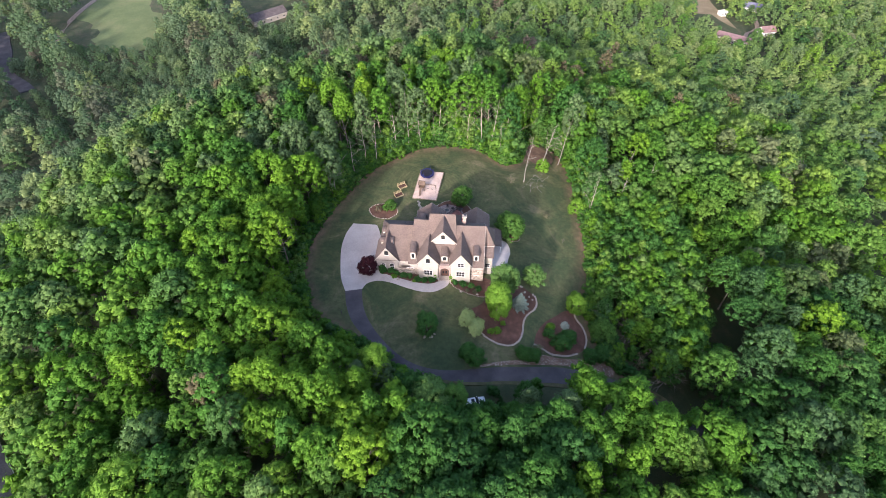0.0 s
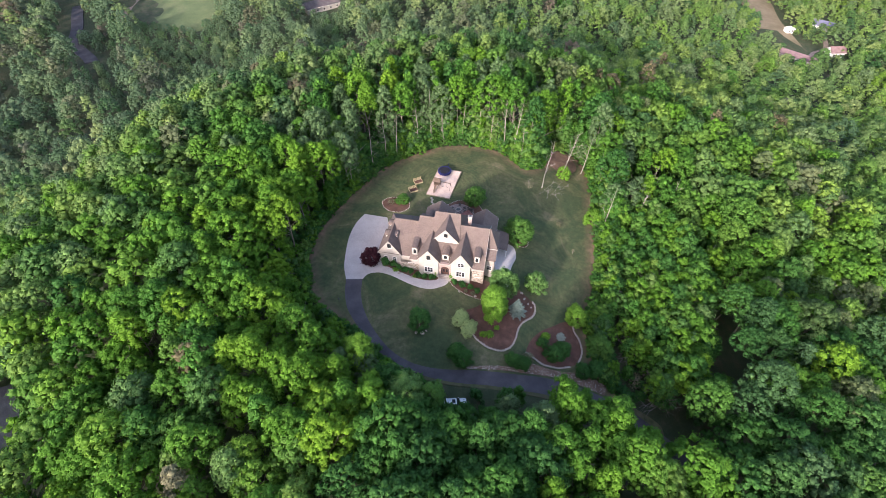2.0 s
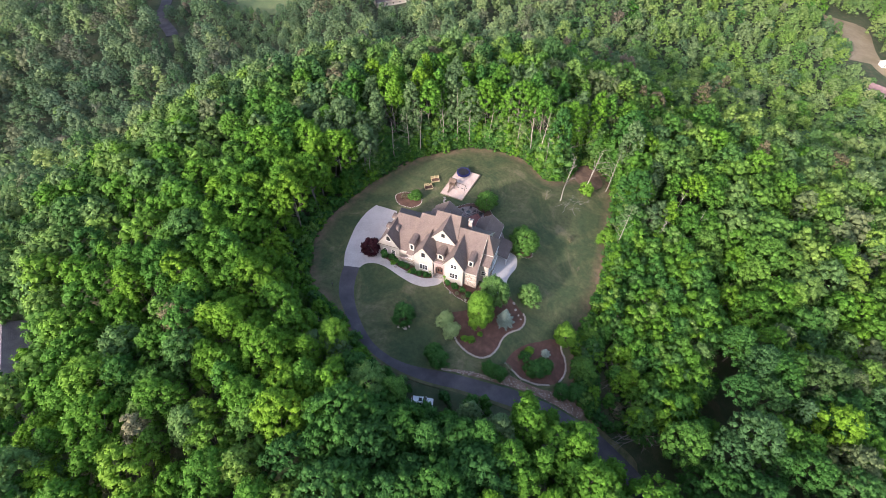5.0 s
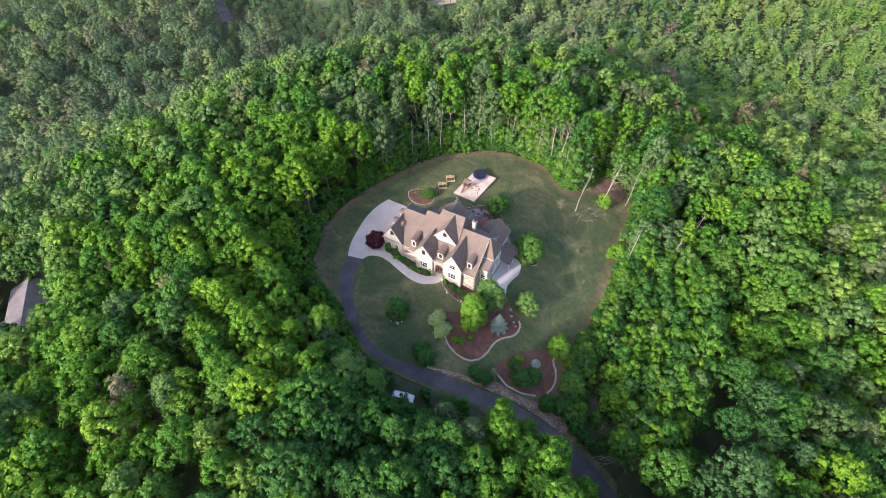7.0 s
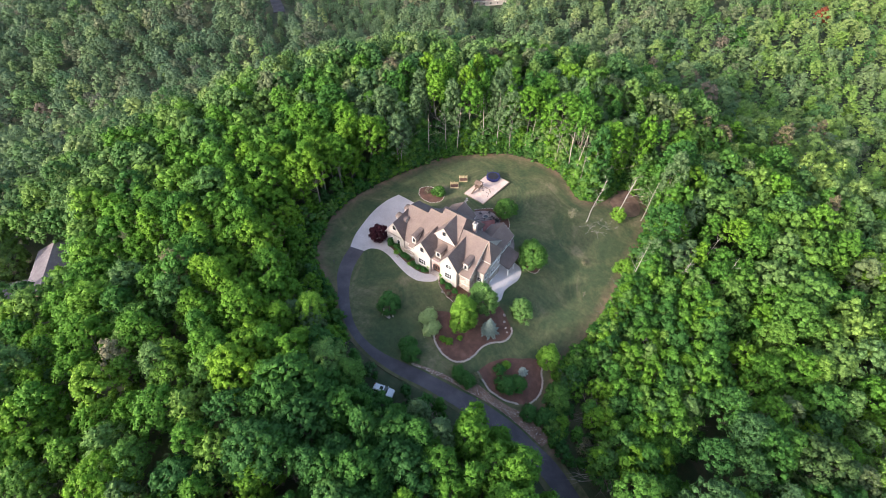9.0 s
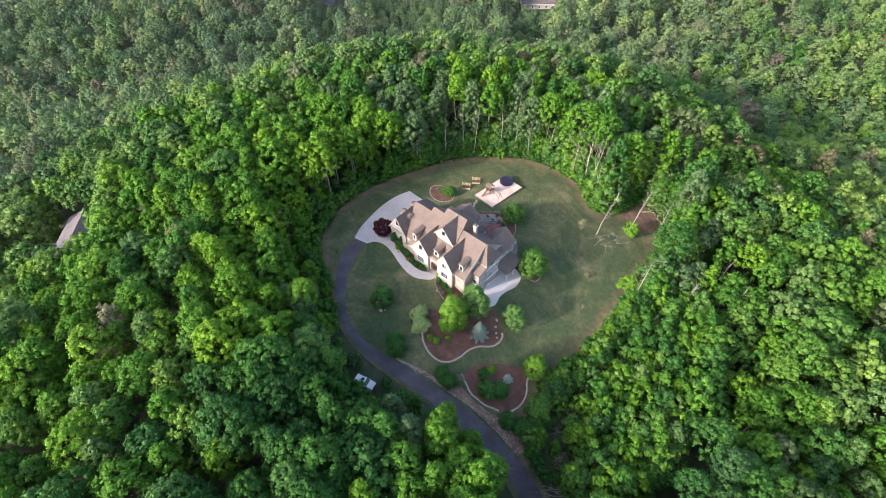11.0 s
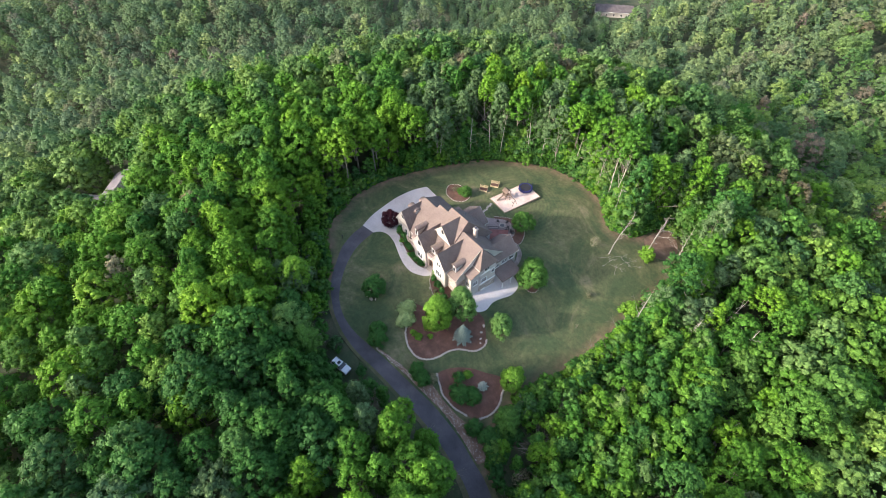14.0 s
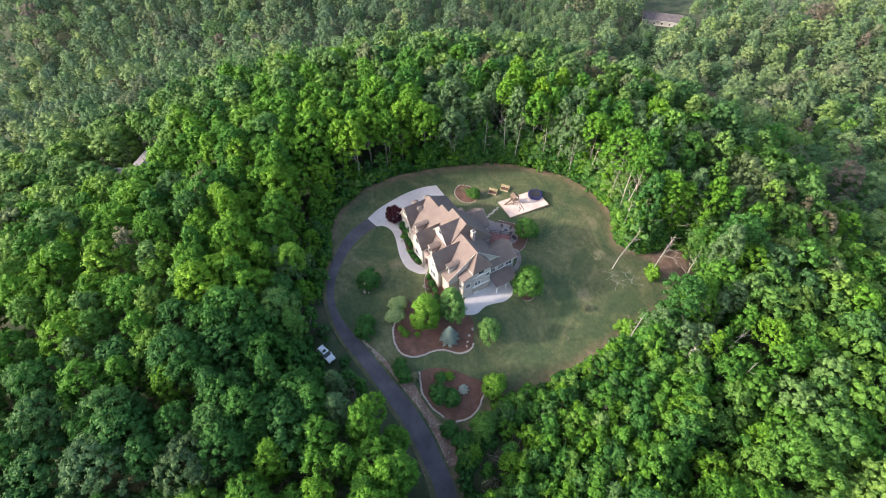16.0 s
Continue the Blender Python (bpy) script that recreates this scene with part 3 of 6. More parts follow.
def window(x, w, z, width, height, face="f", arch=0.0, lights=1, rows=2, frame_mat=None, parent=None):
    """Frame with panes, glazing bars and a sill; foot of the opening at z."""
    par = parent or house
    fm = frame_mat or M_TRIM
    m = Matrix.Translation((x, w, z)) @ pose(0, 0, 0, 0, 0, FACE[face])
    fr = part("window", ring_prism(arch_loop(width + 0.22, height + 0.14, arch), [(a, b + 0.03) for a, b in arch_loop(width, height, arch)], -0.09, 0.04), fm, par)
    fr.matrix_local = m
    cell = width / lights
    for i in range(lights):
        lp = arch_loop(width, height, arch) if lights == 1 else arch_loop(cell - 0.06, height, 0)
        ox = 0 if lights == 1 else -width / 2 + cell * (i + 0.5)
        pane = part("pane", prism([(a + ox, b) for a, b in lp], -0.03, -0.01), M_GLASS, fr)
        if lights > 1 and i:
            part("mullion", boxed(-width / 2 + cell * i - 0.05, -width / 2 + cell * i + 0.05, -0.075, -0.005, 0, height), fm, fr)
    for r in range(1, rows):
        part("glazing_bar", boxed(-width / 2, width / 2, -0.055, -0.005, height * r / rows - 0.025, height * r / rows + 0.025), fm, fr)
    part("sill", boxed(-width / 2 - 0.18, width / 2 + 0.18, -0.16, 0.0, -0.1, 0.0), M_TRIM, fr)
    return fr


def dormer(x, w, z, width, height, back, face="f", wall_mat=None):
    """A dormer with a round-headed front, an arched shingled roof and a window."""
    m = Matrix.Translation((x, w, z)) @ pose(0, 0, 0, 0, 0, FACE[face])
    r = width / 2
    rise = r * 0.55
    body = part("dormer", prism(arch_loop(width, height, rise, 12), 0.0, back), wall_mat or M_STUCCO, house)
    body.matrix_local = m
    o = arch_loop(width + 0.5, height + 0.22, rise + 0.16, 12)[2:]
    i = arch_loop(width + 0.06, height + 0.03, rise + 0.02, 12)[2:]
    n = len(o)
    vs = [(a, y, b) for y in (-0.25, back) for lp in (o, i) for a, b in lp]
    fs = []
    for k in range(n - 1):
        fs += [(k, k + 1, n + k + 1, n + k), (2 * n + k, 3 * n + k, 3 * n + k + 1, 2 * n + k + 1), (k, 2 * n + k, 2 * n + k + 1, k + 1), (n + k, n + k + 1, 3 * n + k + 1, 3 * n + k)]
    fs += [(0, n, 3 * n, 2 * n), (n - 1, 3 * n - 1, 4 * n - 1, 2 * n - 1)]
    part("dormer_roof", solid(vs, fs), M_ROOF, body)
    fw, fh = width * 0.55, height * 0.58
    win = part("window", ring_prism(arch_loop(fw + 0.16, fh + 0.1, fw * 0.3), arch_loop(fw, fh, fw * 0.3), -0.07, 0.02), M_TRIM, body)
    win.location = (0, 0, height * 0.2)
    part("pane", prism(arch_loop(fw, fh, fw * 0.3), -0.02, 0.0), M_GLASS, win)
    return body


dormer(-7.8, 1.7, 5.5, 1.25, 2.7, 3.4)
dormer(7.55, 1.7, 5.5, 1.25, 2.6, 3.4)
dormer(-0.1, 1.3, 5.6, 1.6, 2.2, 3.0)
for wy, zz in ((6.0, 5.9), (9.6, 5.9)):
    dormer(-16.0, wy, zz - 0.4, 1.5, 2.4, 3.0, "l")
dormer(-6.4, 14.4, 6.6, 1.4, 2.0, 3.0, "b")

# front gables
window(-4.0, -0.1, 2.0, 2.0, 1.7, "f", 0.0, 3, 2)
window(-4.0, -0.1, 6.5, 0.75, 1.35, "f", 0.25, 1, 2, M_DARK)
window(3.9, -0.2, 2.0, 2.0, 1.7, "f", 0.0, 3, 2)
window(3.9, -0.2, 5.6, 1.5, 1.3, "f", 0.25, 2, 2)
window(-0.65, 4.6, 10.1, 0.7, 1.1, "f", 0.2, 1, 2, M_DARK)
window(-14.4, 2.2, 6.1, 0.8, 1.3, "f", 0.3, 1, 2, M_DARK)
window(-15.5, 2.2, 1.2, 0.95, 1.7, "f", 0.3, 1, 3)
window(-13.3, 2.2, 1.2, 0.95, 1.7, "f", 0.3, 1, 3)
window(-8.6, 1.2, 1.4, 1.5, 1.4, "f", 0.0, 2, 2)
window(7.9, 0.9, 1.5, 1.1, 1.5, "f", 0.0, 1, 2)
# east end, with the basement storey under it
window(11.7, 8.4, 5.3, 1.5, 1.2, "r", 0.0, 2, 1)
window(11.7, 10.4, 3.4, 0.8, 1.1, "r", 0.0, 1, 2)
window(11.7, 7.6, 1.7, 1.6, 1.3, "r", 0.0, 2, 2)
window(11.7, 9.2, -1.3, 1.5, 1.3, "r", 0.0, 2, 2)
window(10.4, 13.0, 1.9, 1.2, 1.5, "r", 0.0, 2, 2)
window(10.4, 15.4, 1.9, 1.7, 1.5, "r", 0.0, 2, 2)
window(10.4, 17.8, 1.9, 1.7, 1.5, "r", 0.0, 2, 2)
window(-1.2, 18.2, 2.6, 1.1, 1.4, "r", 0.0, 1, 2)
window(-4.6, 19.5, 2.2, 1.8, 1.6, "b", 0.0, 2, 2)
window(7.35, 19.4, 1.9, 2.2, 1.6, "b", 0.0, 3, 2)
for wy in (5.0, 8.2, 11.4):
    gd = part("garage_door", boxed(-16.84, -16.76, wy - 1.3, wy + 1.3, 0.1, 2.5, bevel=0.01), M_TRIM, house, "white panelled garage door")
    for r in range(1, 4):
        part("rail", boxed(-16.87, -16.84, wy - 1.25, wy + 1.25, 0.1 + 0.6 * r - 0.03, 0.1 + 0.6 * r + 0.03), M_TRIM, gd)

# stone facings, proud of the walls
for bx, mt in (((-11.65, -6.45, 1.08, 1.2, -0.6, 2.7), M_STONEWALL), ((6.3, 9.45, 0.78, 0.9, -2.4, 3.5), M_STONEWALL), ((9.4, 9.52, 0.85, 6.3, -3.4, 3.4), M_STONEWALL),
               ((11.7, 11.8, 6.25, 11.2, -3.6, 1.2), M_STONEWALL), ((10.4, 11.75, 6.17, 6.29, -3.6, 1.2), M_STONEWALL), ((-17.2, -11.7, 2.08, 2.19, -0.6, 1.0), M_STONEWALL)):
    part("stone_facing", boxed(*bx), mt, house)
part("water_table", boxed(11.66, 11.9, 6.1, 11.3, 1.2, 1.36, bevel=0.02), M_TRIM, house)
part("belt_course", boxed(11.68, 11.8, 6.1, 11.3, 4.7, 4.86), M_TRIM, house)

# entry: stone arch, door, steps
part("entry_arch", ring_prism(arch_loop(3.0, 4.5, 0.9, 10), [(a, b) for a, b in arch_loop(2.1, 3.6, 0.9, 10)], 0.35, 0.88), M_BRICK, house).location = (0, 0, 0.5)
# dark panel on the wall, painted as the shade inside the arch
part("recess_shade", prism(arch_loop(2.1, 3.6, 0.9, 10), 0.84, 0.9), M_DARK, house, "flat dark panel painted as shade inside the entry arch").location = (0, 0, 0.5)
ent = part("door", prism(arch_loop(1.5, 2.5, 0.6, 10), 0.80, 0.835), M_DOORWOOD, house, "red-brown arched front door")
ent.location = (0, 0, 0.9)
for sx in (-0.45, 0.45):
    part("pane", boxed(sx * 0.8 - 0.2, sx * 0.8 + 0.2, 0.785, 0.80, 0.8, 1.8), M_GLASS, ent)
part("lintel", boxed(-1.55, 1.55, 0.2, 0.9, 4.95, 5.25, bevel=0.03), M_BRICK, house)
for i in range(4):
    part("step", boxed(-1.35, 1.35, -0.75 + 0.32 * i, 0.9, 0.18 * i - 0.1, 0.18 * i + 0.16, bevel=0.02), M_STONE, house)
for sx in (-1.45, 1.45):
    part("step_wall", boxed(sx - 0.14, sx + 0.14, -0.8, 0.3, -0.3, 1.0, bevel=0.03), M_STONE, house)

# lean-to at the east front
part("wall", boxed(9.42, 11.6, 3.6, 6.16, -3.5, 5.5), M_TAN, house)
part("roof", slab([(9.42, 3.2, 5.55), (11.95, 3.2, 5.55), (11.95, 6.16, 6.8), (9.42, 6.16, 6.8)], 0.2), M_ROOF, house)
window(10.5, 3.6, 1.6, 1.1, 1.4, "f", 0.0, 1, 2)
window(11.6, 4.9, 2.2, 1.3, 1.3, "r", 0.0, 2, 2)

# chimney
ch = part("chimney", boxed(3.85, 4.75, 10.3, 11.1, 7.5, 12.0, bevel=0.03), M_BRICK, house, "pale brick chimney with a projecting cap")
part("cap", boxed(3.72, 4.88, 10.17, 11.23, 12.0, 12.2, bevel=0.03), M_STONE, ch)
part("flue", boxed(4.05, 4.55, 10.45, 10.95, 12.22, 12.5, bevel=0.02), M_METAL, ch)
for vx, vw, vz in ((-10.6, 11.5, 7.9), (-1.8, 12.6, 11.0), (6.2, 10.6, 9.2)):
    bm = bmesh.new()
    bmesh.ops.create_cone(bm, cap_ends=True, segments=10, radius1=0.09, radius2=0.09, depth=0.9, matrix=Matrix.Translation((vx, vw, vz)))
    part("vent_pipe", bm, M_METAL, house)

# porch roof over the basement patio, and its posts
part("porch_roof", slab([(10.3, 11.6, 1.75), (14.3, 11.6, 0.75), (14.3, 17.8, 0.75), (10.3, 17.8, 1.75)], 0.22), M_ROOF, house)
for wy in (11.9, 14.7, 17.5):
    part("porch_post", boxed(13.95, 14.2, wy - 0.12, wy + 0.12, -3.2, 0.66), M_TRIM, house)
part("porch_beam", boxed(13.93, 14.22, 11.6, 17.8, 0.3, 0.58), M_TRIM, house)
part("basement_door", boxed(10.42, 10.5, 14.0, 16.4, -2.6, -0.4), M_GLASS, house)
gdb = part("basement_door", boxed(11.8, 11.86, 6.7, 8.0, -2.9, -0.8, bevel=0.01), M_TRIM, house)

# deck behind the house, red boards with a rail
deck = thing("deck", HOUSE, "red-painted timber deck with a dark railing", "deck")
for i in range(26):
    px = -1.9 + 0.24 * i
    end = 20.7 + (px + 1.8) * 1.12 if px < 1.9 else 24.9 - (px - 1.9) * 1.1
    part("plank", boxed(px, px + 0.22, 19.4 if px < -1.1 else 17.2, end, 0.72, 0.78), M_DECK, deck)
for (x0, y0), (x1, y1) in (((-1.8, 20.7), (1.95, 24.9)), ((1.95, 24.9), (4.2, 22.4))):
    ln, an = math.hypot(x1 - x0, y1 - y0), math.degrees(math.atan2(y1 - y0, x1 - x0))
    for zz, th in ((1.72, 0.045), (1.0, 0.03)):
        rl = part("rail", boxed(-ln / 2, ln / 2, -th, th, -0.035, 0.035), M_DARK, deck)
        rl.matrix_local = Matrix.Translation(((x0 + x1) / 2, (y0 + y1) / 2, zz)) @ pose(0, 0, 0, 0, 0, an)
    for u in (0.02, 0.5, 0.97):
        px, py = x0 + (x1 - x0) * u, y0 + (y1 - y0) * u
        part("post", boxed(px - 0.06, px + 0.06, py - 0.06, py + 0.06, -0.6, 1.72), M_DARK, deck)
part("joist", boxed(-0.9, 4.3, 17.4, 17.6, -0.4, 0.72), M_DARK, deck)


# ---- trees ----
CORE_V = np.array([(1, 0, 0), (0, 1, 0), (-1, 0, 0), (0, -1, 0), (0, 0, 1), (0, 0, -1)], float)
CORE_F = np.array([(0, 1, 4), (1, 2, 4), (2, 3, 4), (3, 0, 4), (1, 0, 5), (2, 1, 5), (3, 2, 5), (0, 3, 5)])


def unit(v):
    return v / (np.linalg.norm(v, axis=-1, keepdims=True) + 1e-9)


def crown_arrays(rng, radius, height, clumps, leaves, size, low=-0.25, puff=1.25, fill=0.15, sides=8):
    """A crown from its foot up: rounded clumps of close foliage over a lobed dome, each beset with loose leaf sprays. Returns vertices and triangles."""
    k = np.arange(clumps)
    az = 2.39996 * k + rng.uniform(0, 6) + rng.normal(0, 0.25, clumps)
    up = low + (1.0 - low) * (k + rng.uniform(0, 1, clumps)) / clumps
    crad = np.minimum(puff, 0.42 * radius) * rng.uniform(0.7, 1.35, clumps)
    rr = np.sqrt(np.maximum(0.05, 1 - up ** 2)) * rng.uniform(0.8, 1.04, clumps)
    rr[rng.random(clumps) < fill] *= 0.55
    lob = 1 + 0.16 * np.sin(2 * az + rng.uniform(0, 6)) + 0.11 * np.sin(3 * az + rng.uniform(0, 6))
    reach = max(0.3 * radius, radius - 0.75 * crad.mean())
    foot = height * (0.12 - 0.55 * low) / (1 - 0.55 * low)
    rise = (height - foot - 0.7 * crad.mean()) * np.where(up > 0, up, up * foot / max(0.1, height - foot) / max(0.15, -low)) * rng.uniform(0.9, 1.06, clumps)
    cen = np.stack([rr * lob * np.cos(az) * reach, rr * lob * np.sin(az) * reach, foot + rise], 1)
    flat = np.array([1, 1, 0.82])
    blobs = cen[:, None] + CORE_V[None] * (0.86 * crad[:, None] * rng.uniform(0.75, 1.2, (clumps, 6)))[..., None] * flat
    tris = (CORE_F[None, :sides] + 6 * k[:, None, None]).reshape(-1, 3)
    n = clumps * leaves
    which = np.repeat(k, leaves)
    out = unit(cen - np.array([0, 0, 0.3 * height]))[which]
    d = unit(unit(rng.normal(size=(n, 3))) + 0.65 * out + np.array([0, 0, 0.25]))
    pos = cen[which] + d * (crad[which] * rng.uniform(0.72, 1.24, n))[:, None] * flat
    nrm = unit(d + 0.45 * out + 0.46 * rng.normal(size=(n, 3)))
    a = unit(np.cross(nrm, rng.normal(size=(n, 3))))
    b = np.cross(nrm, a)
    s = (size * rng.uniform(0.6, 1.3, n))[:, None]
    leaf = np.stack([pos - a * s, pos + a * s * 0.55 - b * s * 0.8, pos + a * s * 0.55 + b * s * 0.8], 1)
    return np.concatenate([blobs.reshape(-1, 3), leaf.reshape(-1, 3)]), np.concatenate([tris, 6 * clumps + np.arange(3 * n).reshape(-1, 3)])


def trunk_mesh(rng, height, r0, limbs, lean=0.06, forks=2, sides=7):
    """Verts and quads of a tapered trunk with forking limbs."""
    verts, faces = [], []

    def tube(pts, rads):
        base = len(verts)
        for (p, r) in zip(pts, rads):
            for k in range(sides):
                a = 2 * math.pi * k / sides
                verts.append((p[0] + r * math.cos(a), p[1] + r * math.sin(a), p[2]))
        for i in range(len(pts) - 1):
            for k in range(sides):
                k2 = (k + 1) % sides
                faces.append((base + i * sides + k, base + i * sides + k2, base + (i + 1) * sides + k2, base + (i + 1) * sides + k))

    tip = Vector((rng.normal() * lean * height, rng.normal() * lean * height, height))
    stem = [Vector((0, 0, -0.4)).lerp(tip, u) + Vector((rng.normal(), rng.normal(), 0)) * 0.12 * (0 < u < 1) for u in (0, 0.06, 0.25, 0.5, 0.75, 1.0)]
    tube(stem, [r0 * 1.5, r0 * 1.05, r0 * 0.85, r0 * 0.62, r0 * 0.38, r0 * 0.1])
    for i in range(limbs):
        u = rng.uniform(0.4, 0.92)
        p = Vector((0, 0, 0)).lerp(tip, u)
        a = rng.uniform(0, 6.28)
        ln = height * (1.05 - u) * rng.uniform(0.35, 0.65)
        q = p + Vector((math.cos(a), math.sin(a), rng.uniform(0.6, 1.3))) * ln
        mid = p.lerp(q, 0.5) + Vector((rng.normal(), rng.normal(), -0.5)) * 0.08 * ln
        tube([p, mid, q], [r0 * (1 - u) * 0.7 + 0.02, r0 * (1 - u) * 0.45 + 0.015, 0.012])
        for f in range(forks):
            w = mid.lerp(q, rng.uniform(0.1, 0.6))
            b = a + rng.uniform(-1, 1)
            tube([w, w + Vector((math.cos(b), math.sin(b), rng.uniform(0.3, 1.2))) * ln * 0.45], [r0 * (1 - u) * 0.3 + 0.012, 0.008])
    return verts, faces


def leaf_mesh(name, crown, tint, material, olive=None):
    verts, tris = crown
    n = len(tris)
    me = bpy.data.meshes.new(name)
    me.vertices.add(len(verts))
    me.vertices.foreach_set("co", verts.reshape(-1).astype(np.float32))
    me.loops.add(3 * n)
    me.loops.foreach_set("vertex_index", tris.reshape(-1).astype(np.int32))
    me.polygons.add(n)
    me.polygons.foreach_set("loop_start", np.arange(0, 3 * n, 3, dtype=np.int32))
    me.polygons.foreach_set("use_smooth", np.ones(n, dtype=bool))
    me.update(calc_edges=True)
    at = me.attributes.new("tint", "FLOAT", "POINT")
    at.data.foreach_set("value", np.broadcast_to(tint, len(verts)).astype(np.float32))
    # share of the olive tone, which grows with distance as painted haze
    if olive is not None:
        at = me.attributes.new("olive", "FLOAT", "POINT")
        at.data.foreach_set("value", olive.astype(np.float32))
    me.materials.append(material)
    return me


rng = np.random.default_rng(7)


def in_clear(x, y, pad):
    """True within pad metres of the lawn, the road or a far clearing."""
    if inside(LAWN, x, y):
        return True
    for k in range(0, len(LAWN), 2):
        if (LAWN[k][0] - x) ** 2 + (LAWN[k][1] - y) ** 2 < pad * pad:
            return True
    return False


FIELD = [(-228, 294), (-232, 312), (-226, 353), (-196, 353), (-176, 326), (-167, 293), (-178, 280), (-205, 283)]
FIELD_LANE = [(-226, 287), (-230, 303), (-232, 315), (-231, 335), (-228, 353)]
FAR_ROAD = [(-214, 239), (-218, 243), (-230, 252), (-239, 261), (-247, 277), (-256, 291), (-264, 305)]
EAST_FIELD = [(159, 429), (194, 420), (194, 377), (200, 328), (197, 325), (180, 331), (173, 339), (173, 351), (175, 377), (172, 402)]
EAST_LANE = [(193, 320), (197, 329), (203, 340), (214, 349), (218, 365)]
WEST_YARD = [(-104, 17), (-94, 15), (-86, 22), (-83, 33), (-86, 41), (-95, 42), (-105, 31)]
SEEN = [(-30, -40), (-120, -32), (-350, -12), (-372, 85), (-355, 175), (-325, 255), (-278, 335), (-110, 340), (-45, 442), (45, 460), (140, 500), (250, 475), (300, 445), (350, 400), (195, 118), (122, 75), (112, 30), (66, 14), (14, -14)]
road_far = smooth_line(FAR_ROAD, 6.0)
lane_far = smooth_line(FIELD_LANE, 6.0)
lane_east = smooth_line(EAST_LANE, 6.0)


def far_hole(x, y):
    if any(inside(p, x, y) for p in (FIELD, EAST_FIELD, WEST_YARD)):
        return True
    if math.hypot(x + 109, y - 322) < 15 or math.hypot(x - 187, y - 324) < 9 or math.hypot(x - 222, y - 380) < 8 or math.hypot(x - 216, y - 341) < 6:
        return True
    return any((x - a) ** 2 + (y - b) ** 2 < 36 for a, b in road_far) or any((x - a) ** 2 + (y - b) ** 2 < 9 for a, b in lane_east)


def low_for_view(x, y):
    """Thin growth on the camera's side of the far clearings, kept low so that these stay in view."""
    # sight lines run out from (25, 10), close to the camera's path
    d = math.hypot(x - 25, y - 10)
    ux, uy = (x - 25) / d, (y - 10) / d
    return any(far_hole(x + k * ux, y + k * uy) for k in ((5,) if d < 170 else (10, 20, 30) if x > 0 else (10, 20, 30, 42, 56, 70, 85)))


sheet("meadow", smooth_line(FIELD, 6.0, True), 0.15, M_FIELD, 8.0, "open green meadow beyond the woods")
sheet("field", smooth_line(EAST_FIELD, 6.0, True), 0.15, M_EARTH, 8.0, "brown grassy field on the far slope")
sheet("yard", smooth_line(WEST_YARD, 4.0, True), 0.1, M_FIELD, 5.0, "mossy yard round a house in the woods")
sheet("far_road", [(x - 2.6, y - 2.2) for x, y in road_far] + [(x + 2.6, y + 2.2) for x, y in road_far][::-1], 0.3, M_ASPHALT, 5.0, "grey public road in the valley")
for ln_pts, lab in ((lane_far, "grey farm lane beside the meadow"), (lane_east, "pale lane past the far sheds")):
    sheet("lane", [(x - 1.8, y - 0.6) for x, y in ln_pts] + [(x + 1.8, y + 0.6) for x, y in ln_pts][::-1], 0.35, M_GRAVEL, 4.0, lab)


# tree kinds: crown radius, crown height, crown, trunk
def make_kind(seed, rad, ht, clumps, leaves, size, trunk=True, low=-0.25, puff=1.25, fill=0.15, sides=8):
    r = np.random.default_rng(seed)
    return (rad, ht, crown_arrays(r, rad, ht, clumps, leaves, size, low, puff, fill, sides), trunk_mesh(r, 16, 0.2 + 0.01 * rad, 6) if trunk else None)


near_kinds = [make_kind(100 + i, rad, ht, n, 19, 0.255, puff=0.8) for i, (rad, ht, n) in enumerate(((5.2, 10, 112), (4.4, 9.5, 86), (6.1, 11, 142), (3.6, 9, 64), (5.6, 10, 124), (4.8, 11, 104), (3.2, 9, 54)))]
back_kinds = [make_kind(120 + i, rad, ht, n, 14, 0.34, False, puff=1.05, fill=0.1) for i, (rad, ht, n) in enumerate(((5.0, 10, 58), (4.4, 10, 50), (5.8, 11, 72), (3.4, 11, 38), (4.8, 10, 54), (4.0, 9, 42)))]
edge_kinds = [make_kind(140 + i, rad, ht, n, 26, 0.23, low=-0.8, puff=0.85) for i, (rad, ht, n) in enumerate(((3.4, 14, 84), (2.9, 15, 76), (3.9, 14, 92), (2.6, 13, 64), (3.5, 16, 88)))]
slim_kinds = [make_kind(150 + i, rad, ht, n, 26, 0.22, low=-0.55, puff=0.75) for i, (rad, ht, n) in enumerate(((2.6, 10, 40), (2.1, 9, 32), (3.0, 11, 48)))]
scrub_kinds = [make_kind(160 + i, rad, ht, 22, 20, 0.23, low=-0.7, puff=0.7) for i, (rad, ht) in enumerate(((1.7, 6), (2.1, 7), (1.4, 5.5), (2.5, 6.5)))]
bush_kinds = [make_kind(180 + i, rad, ht, 9, 16, 0.2, False, low=-0.5, puff=0.65) for i, (rad, ht) in enumerate(((1.3, 2.6), (1.7, 3.4), (1.0, 2.0)))]
far_kinds = [make_kind(200 + i, rad, ht, n, 7, 0.44, False, -0.1, 1.25, 0.05, 4) for i, (rad, ht, n) in enumerate(((5.2, 11, 38), (4.3, 10, 30), (6.0, 11, 46), (3.4, 12, 26), (4.8, 10, 34), (3.0, 10, 20), (5.5, 12, 42)))]


def tint_of(r, olive=0.0):
    """Mostly greens, some pale olive, a few brown or bright ones."""
    u = r.random() - olive
    return 0.0 if u < 0.07 else 0.09 if u < 0.09 else r.uniform(0.16, 0.6) if u < 0.76 else r.uniform(0.55, 0.86)


